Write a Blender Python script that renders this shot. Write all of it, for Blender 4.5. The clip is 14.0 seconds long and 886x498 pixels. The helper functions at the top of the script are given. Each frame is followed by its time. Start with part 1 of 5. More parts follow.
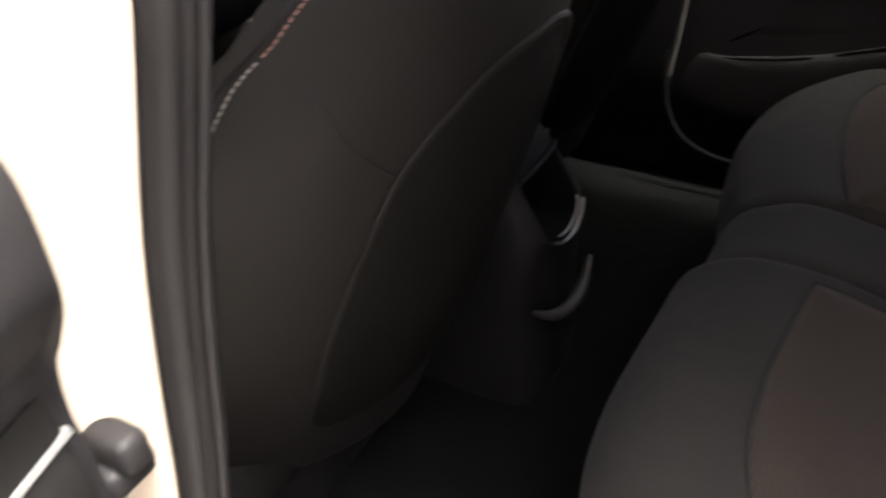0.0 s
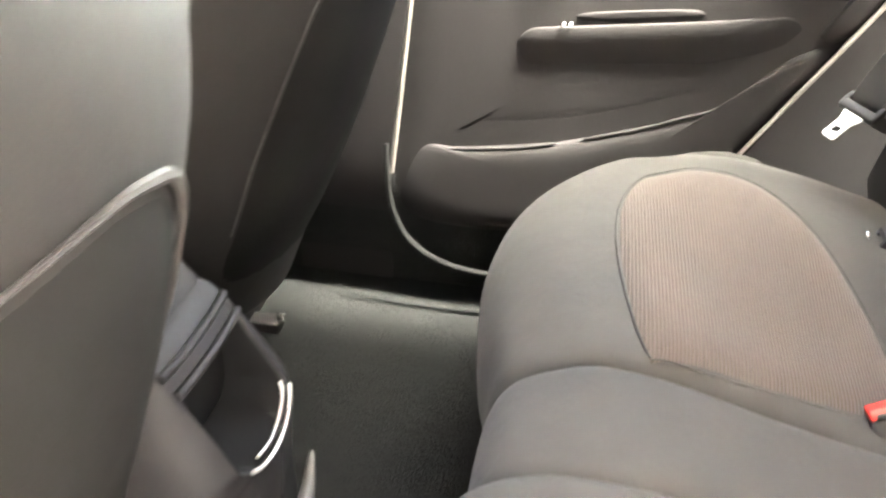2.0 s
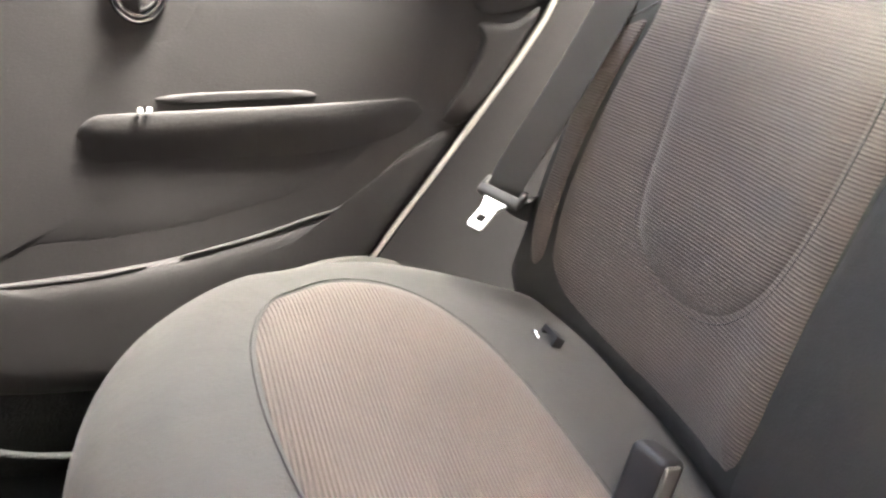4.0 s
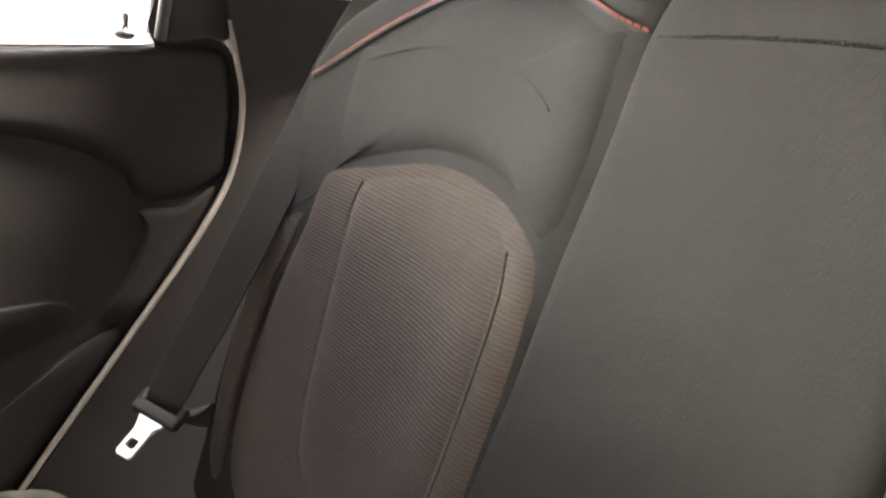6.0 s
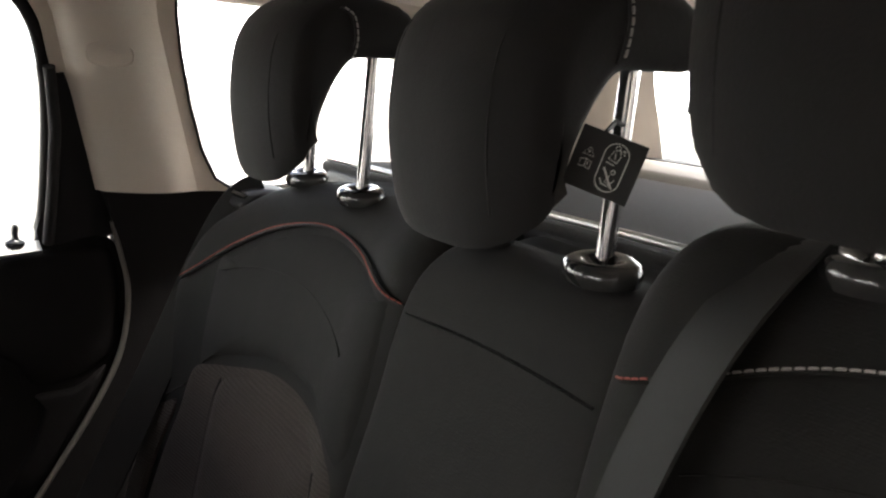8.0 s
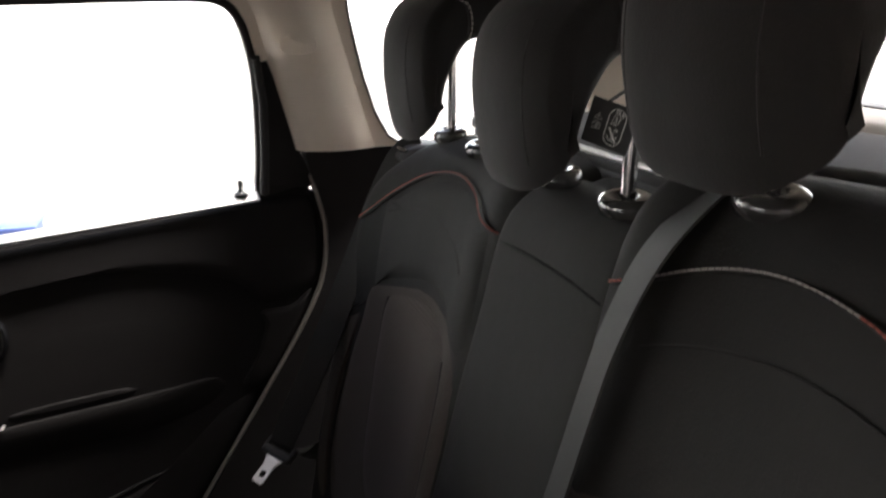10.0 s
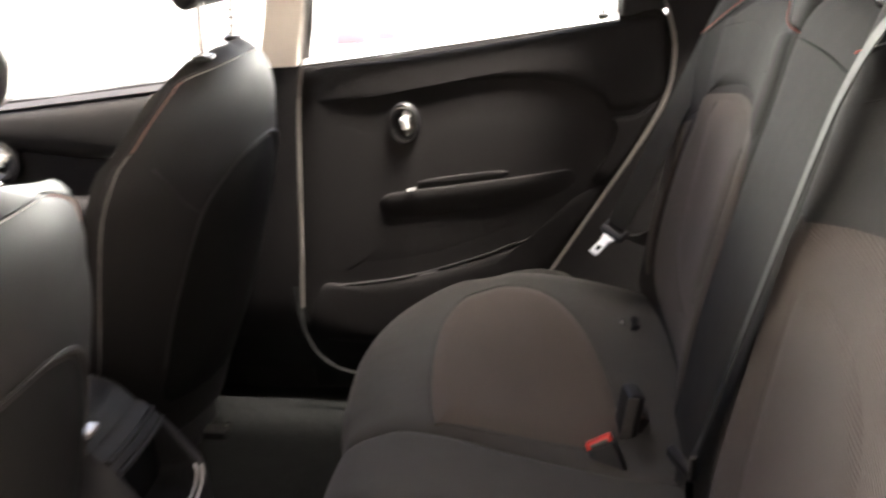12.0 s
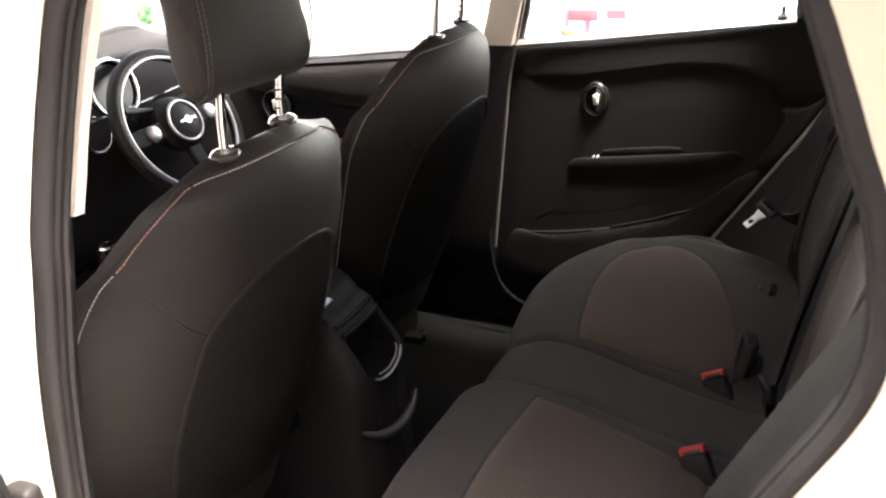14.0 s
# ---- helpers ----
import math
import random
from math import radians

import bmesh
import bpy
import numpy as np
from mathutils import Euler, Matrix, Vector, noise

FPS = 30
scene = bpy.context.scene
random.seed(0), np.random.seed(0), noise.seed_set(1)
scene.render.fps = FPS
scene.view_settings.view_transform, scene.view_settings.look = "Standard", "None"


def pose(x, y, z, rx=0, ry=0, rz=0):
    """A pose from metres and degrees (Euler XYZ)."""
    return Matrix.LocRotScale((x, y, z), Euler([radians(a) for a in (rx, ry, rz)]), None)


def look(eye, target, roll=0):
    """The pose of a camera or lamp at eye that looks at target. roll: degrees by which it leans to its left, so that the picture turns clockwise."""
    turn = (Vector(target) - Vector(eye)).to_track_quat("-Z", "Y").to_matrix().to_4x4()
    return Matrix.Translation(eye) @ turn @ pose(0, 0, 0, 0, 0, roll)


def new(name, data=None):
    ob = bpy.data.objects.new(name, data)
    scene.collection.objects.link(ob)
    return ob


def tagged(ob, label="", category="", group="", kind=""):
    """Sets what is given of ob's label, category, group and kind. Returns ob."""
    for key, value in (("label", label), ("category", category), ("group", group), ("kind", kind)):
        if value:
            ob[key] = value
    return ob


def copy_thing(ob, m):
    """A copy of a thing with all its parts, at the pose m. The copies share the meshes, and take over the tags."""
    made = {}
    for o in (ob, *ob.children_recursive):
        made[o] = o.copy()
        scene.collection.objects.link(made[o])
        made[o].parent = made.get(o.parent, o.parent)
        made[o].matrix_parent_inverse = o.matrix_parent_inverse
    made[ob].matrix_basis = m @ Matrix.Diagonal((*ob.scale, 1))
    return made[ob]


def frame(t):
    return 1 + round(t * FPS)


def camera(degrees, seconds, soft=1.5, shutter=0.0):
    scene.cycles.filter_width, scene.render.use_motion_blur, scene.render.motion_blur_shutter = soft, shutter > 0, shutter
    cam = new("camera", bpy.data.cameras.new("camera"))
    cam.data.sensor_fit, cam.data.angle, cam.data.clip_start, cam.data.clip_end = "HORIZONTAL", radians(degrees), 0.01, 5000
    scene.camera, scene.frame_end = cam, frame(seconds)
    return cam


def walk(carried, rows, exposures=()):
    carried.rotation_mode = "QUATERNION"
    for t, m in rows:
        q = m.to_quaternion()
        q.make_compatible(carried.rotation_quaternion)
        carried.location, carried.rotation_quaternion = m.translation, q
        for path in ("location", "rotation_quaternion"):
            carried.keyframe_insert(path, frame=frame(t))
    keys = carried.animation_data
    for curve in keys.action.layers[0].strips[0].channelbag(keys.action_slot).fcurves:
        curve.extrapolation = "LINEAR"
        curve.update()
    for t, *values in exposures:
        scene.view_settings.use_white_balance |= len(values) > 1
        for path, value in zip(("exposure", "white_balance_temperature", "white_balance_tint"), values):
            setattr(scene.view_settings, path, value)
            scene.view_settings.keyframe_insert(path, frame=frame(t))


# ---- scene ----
from mathutils.bvhtree import BVHTree

cam = camera(55.4, 14.0, 2.1, 0.5)
PATH = [
    (0, (0.173, -1.01, 1.004), (-0.65, 0.406, -0.144), -3.3),
    (0.5, (0.137, -0.944, 0.985), (-0.41, 0.613, -0.145), 1.2),
    (1, (0.123, -0.847, 0.969), (-0.321, 0.764, -0.129), 1.6),
    (1.5, (0.102, -0.732, 0.934), (-0.262, 0.906, -0.154), 1.8),
    (2, (0.075, -0.601, 0.895), (-0.203, 1.088, -0.139), 1.9),
    (2.5, (0.076, -0.487, 0.888), (-0.022, 1.284, -0.037), 3.6),
    (2.7, (0.08, -0.463, 0.837), (0.088, 1.36, 0.014), 5.7),
    (4.8, (0.031, -0.297, 0.78), (0.926, 1.36, 0.105), 8.4),
    (5, (0.071, -0.306, 0.788), (1.008, 1.348, 0.165), 9.0),
    (5.5, (0.145, -0.308, 0.854), (1.239, 1.283, 0.331), 8.5),
    (6, (0.278, -0.276, 0.905), (1.257, 1.395, 0.407), 7.4),
    (6.5, (0.279, -0.296, 0.958), (1.375, 1.323, 0.536), 7.0),
    (7, (0.329, -0.298, 1.022), (1.425, 1.329, 0.631), 5.4),
    (7.2, (0.318, -0.321, 1.041), (1.429, 1.303, 0.678), 4.8),
    (9.3, (0.337, -0.562, 1.142), (1.127, 1.22, 0.693), 2.5),
    (9.5, (0.338, -0.592, 1.147), (1.064, 1.215, 0.692), 1.8),
    (10, (0.342, -0.649, 1.142), (0.918, 1.189, 0.602), -0.4),
    (10.5, (0.352, -0.708, 1.131), (0.772, 1.144, 0.502), -1.6),
    (11, (0.361, -0.782, 1.123), (0.565, 1.065, 0.384), -3.4),
    (11.5, (0.366, -0.863, 1.122), (0.314, 0.976, 0.338), -3.5),
    (12, (0.392, -0.941, 1.125), (0.065, 0.858, 0.314), -4.4),
    (12.5, (0.447, -1.06, 1.148), (-0.217, 0.646, 0.342), -5.6),
    (13, (0.491, -1.152, 1.179), (-0.316, 0.508, 0.409), -5.6),
    (13.5, (0.514, -1.237, 1.191), (-0.3, 0.411, 0.403), -4.4),
    (14, (0.562, -1.248, 1.212), (-0.246, 0.38, 0.377), -4.2),
]
EXPOSURES = [(0.0, 3.35, 6200, 10), (0.25, 3.95, 6200, 10), (0.5, 5.4, 6100, 9), (1.0, 6.35, 6500, 6), (1.5, 7.2, 6500, 3), (2.0, 7.65, 6600, 4), (2.5, 7.3, 6000, 9), (5.0, 7.65, 6600, 6), (5.6, 6.9, 6500, 8), (6.0, 5.8, 6700, 10), (6.5, 4.7, 6600, 10), (7.2, 3.1, 6500, 9), (9.3, 2.95, 6000, 10), (10.0, 3.0, 6200, 11), (11.0, 3.5, 6400, 11), (11.5, 4.55, 6600, 11), (12.0, 5.0, 6600, 11), (12.7, 5.5, 6600, 10), (13.0, 5.1, 6400, 11), (13.5, 4.05, 6600, 11), (14.0, 4.15, 6600, 11)]
walk(cam, [(t, look(eye, target, roll)) for t, eye, target, roll in PATH], EXPOSURES)

# ---- light ----
world = bpy.data.worlds.new("sky")
scene.world = world
world.use_nodes = True
wn = world.node_tree.nodes
sky = wn.new("ShaderNodeTexSky")
sky.sky_type, sky.sun_disc = "NISHITA", False
sky.sun_elevation, sky.sun_rotation = radians(71), radians(96)
sky.air_density, sky.dust_density, sky.ozone_density = 0.35, 7.0, 0.3
wn["Background"].inputs["Strength"].default_value = 0.12
world.node_tree.links.new(sky.outputs["Color"], wn["Background"].inputs["Color"])
sun = new("sun", bpy.data.lights.new("sun", "SUN"))
sun.data.energy, sun.data.angle, sun.data.color = 2.6, radians(20), (1.0, 0.94, 0.85)
sun.matrix_world = look((2.7, -0.3, 8.0), (0, 0, 0))


# ---- materials ----
def material(name, color, rough=0.6, metal=0.0, grain=(), spots=None, clear=0.0, sheen=0.0, spec=0.5, weave=()):
    """grain: rows of (kind, scale, strength, distance); spots: (scale, second colour, amount); weave: rows of (direction, scale, amount)."""
    m = bpy.data.materials.new(name)
    m.use_nodes = True
    n, k = m.node_tree.nodes, m.node_tree.links
    b = n["Principled BSDF"]
    b.inputs["Base Color"].default_value = (*color, 1)
    b.inputs["Roughness"].default_value = rough
    b.inputs["Metallic"].default_value = metal
    b.inputs["Coat Weight"].default_value = clear
    b.inputs["Sheen Weight"].default_value = sheen
    b.inputs["Specular IOR Level"].default_value = spec
    co = n.new("ShaderNodeTexCoord")
    if spots:
        tex = n.new("ShaderNodeTexNoise")
        tex.inputs["Scale"].default_value, tex.inputs["Detail"].default_value = spots[0], 6.0
        k.new(co.outputs["Object"], tex.inputs["Vector"])
        ramp = n.new("ShaderNodeMapRange")
        ramp.inputs["From Min"].default_value, ramp.inputs["From Max"].default_value = 0.35, 0.7
        ramp.inputs["To Max"].default_value = spots[2]
        k.new(tex.outputs["Fac"], ramp.inputs["Value"])
        mix = n.new("ShaderNodeMix")
        mix.data_type = "RGBA"
        mix.inputs["A"].default_value, mix.inputs["B"].default_value = (*color, 1), (*spots[1], 1)
        k.new(ramp.outputs["Result"], mix.inputs["Factor"])
        k.new(mix.outputs["Result"], b.inputs["Base Color"])
        wear = n.new("ShaderNodeMapRange")
        wear.inputs["To Min"].default_value, wear.inputs["To Max"].default_value = max(0.02, rough - 0.08), min(1, rough + 0.1)
        k.new(tex.outputs["Fac"], wear.inputs["Value"])
        k.new(wear.outputs["Result"], b.inputs["Roughness"])
    for kind, scale, amount in weave:
        tex = n.new("ShaderNodeTexWave")
        tex.bands_direction = kind
        tex.inputs["Scale"].default_value, tex.inputs["Distortion"].default_value = scale, 0.4
        k.new(co.outputs["Object"], tex.inputs["Vector"])
        rib = n.new("ShaderNodeMix")
        rib.data_type, rib.blend_type = "RGBA", "MULTIPLY"
        rib.inputs["Factor"].default_value = amount
        if b.inputs["Base Color"].links:
            k.new(b.inputs["Base Color"].links[0].from_socket, rib.inputs["A"])
        else:
            rib.inputs["A"].default_value = (*color, 1)
        k.new(tex.outputs["Color"], rib.inputs["B"])
        k.new(rib.outputs["Result"], b.inputs["Base Color"])
    last = None
    for kind, scale, strength, distance in grain:
        if kind == "noise":
            tex = n.new("ShaderNodeTexNoise")
            tex.inputs["Detail"].default_value = 4.0
            out = tex.outputs["Fac"]
        elif kind == "cells":
            tex = n.new("ShaderNodeTexVoronoi")
            out = tex.outputs["Distance"]
        else:
            tex = n.new("ShaderNodeTexWave")
            tex.bands_direction = kind
            tex.inputs["Distortion"].default_value = 0.6
            tex.inputs["Detail Scale"].default_value = 2.0
            out = tex.outputs["Fac"]
        tex.inputs["Scale"].default_value = scale
        k.new(co.outputs["Object"], tex.inputs["Vector"])
        bump = n.new("ShaderNodeBump")
        bump.inputs["Strength"].default_value, bump.inputs["Distance"].default_value = strength, distance
        k.new(out, bump.inputs["Height"])
        if last:
            k.new(last.outputs["Normal"], bump.inputs["Normal"])
        last = bump
    if last:
        k.new(last.outputs["Normal"], b.inputs["Normal"])
    return m


def glass_material(name, tint):
    m = bpy.data.materials.new(name)
    m.use_nodes = True
    n, k = m.node_tree.nodes, m.node_tree.links
    n.remove(n["Principled BSDF"])
    clear, gloss, mix, fres = (n.new(x) for x in ("ShaderNodeBsdfTransparent", "ShaderNodeBsdfGlossy", "ShaderNodeMixShader", "ShaderNodeLayerWeight"))
    power, gain = n.new("ShaderNodeMath"), n.new("ShaderNodeMath")
    power.operation, gain.operation = "POWER", "MULTIPLY_ADD"
    clear.inputs["Color"].default_value = (*tint, 1)
    gloss.inputs["Roughness"].default_value = 0.02
    fres.inputs["Blend"].default_value = 0.5
    power.inputs[1].default_value, gain.inputs[1].default_value, gain.inputs[2].default_value = 5.0, 0.90, 0.035
    k.new(fres.outputs["Facing"], power.inputs[0])
    k.new(power.outputs["Value"], gain.inputs[0])
    k.new(gain.outputs["Value"], mix.inputs["Fac"])
    k.new(clear.outputs["BSDF"], mix.inputs[1])
    k.new(gloss.outputs["BSDF"], mix.inputs[2])
    k.new(mix.outputs["Shader"], n["Material Output"].inputs["Surface"])
    return m


LEATHER = material("black_leatherette", (0.0118, 0.0107, 0.0101), 0.55, grain=(("cells", 420, 0.10, 0.0008), ("noise", 24, 0.10, 0.006)), spots=(7, (0.0152, 0.0137, 0.0129), 0.6), spec=0.28)
POCKET = material("pocket_cloth", (0.0080, 0.0077, 0.0072), 0.62, grain=(("noise", 700, 0.12, 0.001), ("noise", 18, 0.12, 0.006)), spots=(9, (0.0102, 0.0097, 0.0092), 0.6), spec=0.08)
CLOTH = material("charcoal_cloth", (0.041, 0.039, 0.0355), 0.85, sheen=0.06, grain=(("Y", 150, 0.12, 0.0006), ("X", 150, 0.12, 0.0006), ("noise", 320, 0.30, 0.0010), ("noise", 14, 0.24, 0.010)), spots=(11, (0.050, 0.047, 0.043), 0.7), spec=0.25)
# backrest copy of CLOTH; its shade is put into a darker colour
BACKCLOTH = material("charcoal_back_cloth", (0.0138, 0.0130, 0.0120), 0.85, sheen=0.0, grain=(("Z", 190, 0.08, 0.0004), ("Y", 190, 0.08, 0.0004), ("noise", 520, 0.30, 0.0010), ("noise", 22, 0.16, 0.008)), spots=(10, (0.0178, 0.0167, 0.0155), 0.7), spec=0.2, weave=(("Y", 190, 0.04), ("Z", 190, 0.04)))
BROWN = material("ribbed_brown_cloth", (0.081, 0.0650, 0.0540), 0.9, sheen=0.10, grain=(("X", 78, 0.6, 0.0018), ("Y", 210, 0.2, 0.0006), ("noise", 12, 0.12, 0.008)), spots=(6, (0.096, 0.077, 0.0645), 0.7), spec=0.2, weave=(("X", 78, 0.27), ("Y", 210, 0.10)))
# BROWN again for the backrests, darkened in colour where less light falls
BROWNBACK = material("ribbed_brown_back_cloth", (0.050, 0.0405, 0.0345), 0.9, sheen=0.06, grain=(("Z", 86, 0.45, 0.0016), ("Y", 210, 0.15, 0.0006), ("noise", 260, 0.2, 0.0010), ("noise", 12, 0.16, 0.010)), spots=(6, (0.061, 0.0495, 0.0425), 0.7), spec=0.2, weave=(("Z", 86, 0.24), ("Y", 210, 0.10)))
PLASTIC = material("black_moulded_plastic", (0.014, 0.013, 0.0135), 0.55, grain=(("cells", 500, 0.15, 0.0008),), spots=(8, (0.019, 0.0175, 0.018), 0.6), spec=0.25)
SOFTPLASTIC = material("soft_black_door_trim", (0.0095, 0.0085, 0.0085), 0.72, grain=(("cells", 380, 0.15, 0.0008), ("noise", 9, 0.08, 0.01)), spots=(5, (0.0125, 0.0115, 0.0115), 0.6), spec=0.1)
GLOSSBLACK = material("gloss_black_plastic", (0.010, 0.010, 0.011), 0.2, spots=(25, (0.014, 0.013, 0.014), 0.6))
# near-black: shade inside recesses put into the colour; also the dash hood
SHADEBLACK = material("black_plastic_and_recess_shade", (0.0035, 0.0034, 0.0034), 0.75, grain=(("noise", 300, 0.2, 0.001),), spots=(20, (0.005, 0.0048, 0.0048), 0.7), spec=0.12)
CARPET = material("black_carpet", (0.0085, 0.0087, 0.0085), 0.97, grain=(("noise", 320, 0.9, 0.004), ("noise", 40, 0.4, 0.006)), spots=(30, (0.0120, 0.0122, 0.0119), 0.8), spec=0.05)
RUBBER = material("black_rubber_seal", (0.013, 0.0118, 0.0118), 0.55, grain=(("noise", 90, 0.15, 0.002),), spots=(12, (0.018, 0.016, 0.016), 0.7), spec=0.3)
STRIP = material("grey_beige_edge_strip", (0.125, 0.114, 0.102), 0.6, grain=(("noise", 200, 0.1, 0.001),), spots=(15, (0.10, 0.09, 0.08), 0.7))
BEIGE = material("beige_pillar_plastic", (0.72, 0.65, 0.57), 0.6, grain=(("cells", 450, 0.12, 0.0008),), spots=(4, (0.67, 0.60, 0.52), 0.7))
LINING = material("beige_roof_lining", (0.74, 0.68, 0.61), 0.95, sheen=0.1, grain=(("noise", 500, 0.25, 0.001), ("noise", 6, 0.05, 0.02)), spots=(5, (0.68, 0.62, 0.55), 0.7))
PAINT = material("cream_car_paint", (0.66, 0.57, 0.45), 0.3, clear=0.7, spots=(3, (0.62, 0.53, 0.42), 0.6))
CHROME = material("polished_chrome", (0.85, 0.85, 0.86), 0.12, 1.0, spots=(20, (0.75, 0.75, 0.76), 0.5))
SATIN = material("satin_silver_plastic", (0.60, 0.59, 0.57), 0.35, 0.8, spots=(20, (0.52, 0.51, 0.50), 0.5))
STEEL = material("bright_steel_tongue", (0.82, 0.81, 0.79), 0.35, 0.35, spots=(60, (0.65, 0.64, 0.62), 0.6))
WEBBING = material("dark_grey_belt_webbing", (0.0130, 0.0122, 0.0113), 0.55, sheen=0.0, grain=(("Z", 330, 0.25, 0.0005), ("noise", 600, 0.2, 0.0005)), spots=(14, (0.019, 0.0178, 0.0163), 0.6), spec=0.2)
RED = material("red_plastic", (0.62, 0.035, 0.025), 0.4, spots=(40, (0.52, 0.03, 0.02), 0.5))
REDTHREAD = material("red_thread", (0.30, 0.075, 0.055), 0.8)
GREYTHREAD = material("pale_grey_thread", (0.34, 0.32, 0.30), 0.75)
PIPING = material("grey_black_piping", (0.022, 0.020, 0.0195), 0.42, grain=(("noise", 200, 0.1, 0.001),), spots=(40, (0.034, 0.031, 0.030), 0.7), spec=0.3)
WHITEINK = material("white_ink", (0.75, 0.74, 0.72), 0.7)
BLACKCARD = material("black_card_ground", (0.012, 0.012, 0.012), 0.6)
SILVERTRIM = material("silver_line_trim", (0.55, 0.54, 0.52), 0.3, 0.9)
CONCRETE = material("pale_concrete", (0.22, 0.205, 0.19), 0.9, grain=(("noise", 30, 0.3, 0.01),), spots=(0.7, (0.17, 0.16, 0.15), 0.8))
SHELF = material("black_parcel_shelf_cloth", (0.022, 0.020, 0.019), 0.95, grain=(("noise", 400, 0.4, 0.002),), spots=(9, (0.030, 0.028, 0.026), 0.7))
LAMPBLACK = material("matt_black_dash", (0.014, 0.013, 0.013), 0.8, grain=(("cells", 420, 0.2, 0.0008),), spots=(6, (0.020, 0.018, 0.018), 0.6), spec=0.12)
PALEWALL = material("pale_render", (0.80, 0.76, 0.74), 0.9, grain=(("noise", 40, 0.2, 0.01),), spots=(1.5, (0.72, 0.68, 0.66), 0.7))
BLOCKERGREY = material("grey_beige_blocker_wall", (0.17, 0.158, 0.145), 0.9, grain=(("noise", 40, 0.2, 0.01),), spots=(1.2, (0.14, 0.13, 0.12), 0.7))
GREYRIM = material("worn_grey_plastic_rim", (0.055, 0.053, 0.050), 0.45, spots=(30, (0.04, 0.038, 0.036), 0.6))
SIGNRED = material("red_painted_board", (0.55, 0.090, 0.120), 0.5, spots=(3, (0.48, 0.10, 0.125), 0.6))
VIOLET = material("violet_grey_post", (0.28, 0.22, 0.40), 0.6, spots=(5, (0.21, 0.16, 0.32), 0.6))
BLUE = material("blue_crate_plastic", (0.09, 0.13, 0.36), 0.5, spots=(8, (0.06, 0.10, 0.30), 0.6))
TAN = material("tan_cardboard", (0.32, 0.19, 0.10), 0.85, spots=(8, (0.28, 0.165, 0.085), 0.6))
LEAF = material("green_leaf", (0.05, 0.22, 0.06), 0.5, spots=(30, (0.08, 0.30, 0.08), 0.7))
BARK = material("grey_brown_bark", (0.14, 0.11, 0.08), 0.9, grain=(("noise", 60, 0.6, 0.01),), spots=(20, (0.20, 0.16, 0.12), 0.7))
HEADCLOTH = material("black_headrest_cloth", (0.0140, 0.0130, 0.0126), 0.8, sheen=0.1, grain=(("noise", 520, 0.22, 0.0010), ("noise", 20, 0.12, 0.008)), spots=(9, (0.0185, 0.0172, 0.0166), 0.6), spec=0.2)
PALETHREAD = material("faded_red_thread", (0.36, 0.20, 0.165), 0.8)
DIMTHREAD = material("dim_grey_thread", (0.060, 0.053, 0.047), 0.85)
COLLAR = material("dark_grey_collar", (0.030, 0.029, 0.028), 0.16, clear=0.4, spots=(30, (0.05, 0.048, 0.047), 0.6))
CLEARPANE = glass_material("clear_tail_glass", (0.95, 0.97, 0.96))
PANE = glass_material("clear_window_glass", (0.78, 0.80, 0.79))
SCREEN = material("dark_display_glass", (0.012, 0.014, 0.015), 0.35)


# ---- mesh tools ----
BASE = {}


def thing(name, base, label, category, group="", kind=""):
    ob = new(name)
    ob.location = base
    BASE[ob] = Vector(base)
    return tagged(ob, label, category, group, kind)


def mesh_of(name, verts, faces, mat, base=(0, 0, 0), smooth=True):
    me = bpy.data.meshes.new(name)
    b = Vector(base)
    me.from_pydata([Vector(v) - b for v in verts], [], faces)
    bm = bmesh.new()
    bm.from_mesh(me)
    bmesh.ops.recalc_face_normals(bm, faces=bm.faces)
    bm.to_mesh(me)
    bm.free()
    me.materials.append(mat)
    if smooth:
        me.polygons.foreach_set("use_smooth", [True] * len(me.polygons))
        me.set_sharp_from_angle(angle=radians(50))
    return me


def part(name, geo, mat, parent, label="", smooth=True):
    """One mesh object under a thing or under one of its parts; geo is (verts, faces) in world metres."""
    base = BASE[parent]
    ob = new(name, mesh_of(name, geo[0], geo[1], mat, base, smooth))
    ob.parent = parent
    BASE[ob] = base
    return tagged(ob, label)


def solid(name, geo, mat, label, category, kind="", group="", base=(0, 0, 0), smooth=True):
    ob = new(name, mesh_of(name, geo[0], geo[1], mat, base, smooth))
    ob.location = base
    BASE[ob] = Vector(base)
    return tagged(ob, label, category, group, kind)


def joined(*geos):
    V, F = [], []
    for v, f in geos:
        o = len(V)
        V += list(v)
        F += [tuple(i + o for i in q) for q in f]
    return V, F


def lerp(table, t):
    xs, ys = zip(*table)
    return float(np.interp(t, xs, ys))


def spline(pts, n, closed=False):
    """Catmull-Rom points through pts, n for each span."""
    P = [Vector(p) for p in pts]
    out, m = [], len(P)
    for i in range(m if closed else m - 1):
        a, b, c, d = (P[(i + j) % m] if closed else P[min(max(i + j, 0), m - 1)] for j in (-1, 0, 1, 2))
        for s in range(n):
            t = s / n
            out.append(0.5 * ((2 * b) + (c - a) * t + (2 * a - 5 * b + 4 * c - d) * t * t + (3 * b - a - 3 * c + d) * t ** 3))
    if not closed:
        out.append(P[-1])
    return out


def smooth(table, n=5):
    return [(p.x, p.y) for p in spline(table, n)]


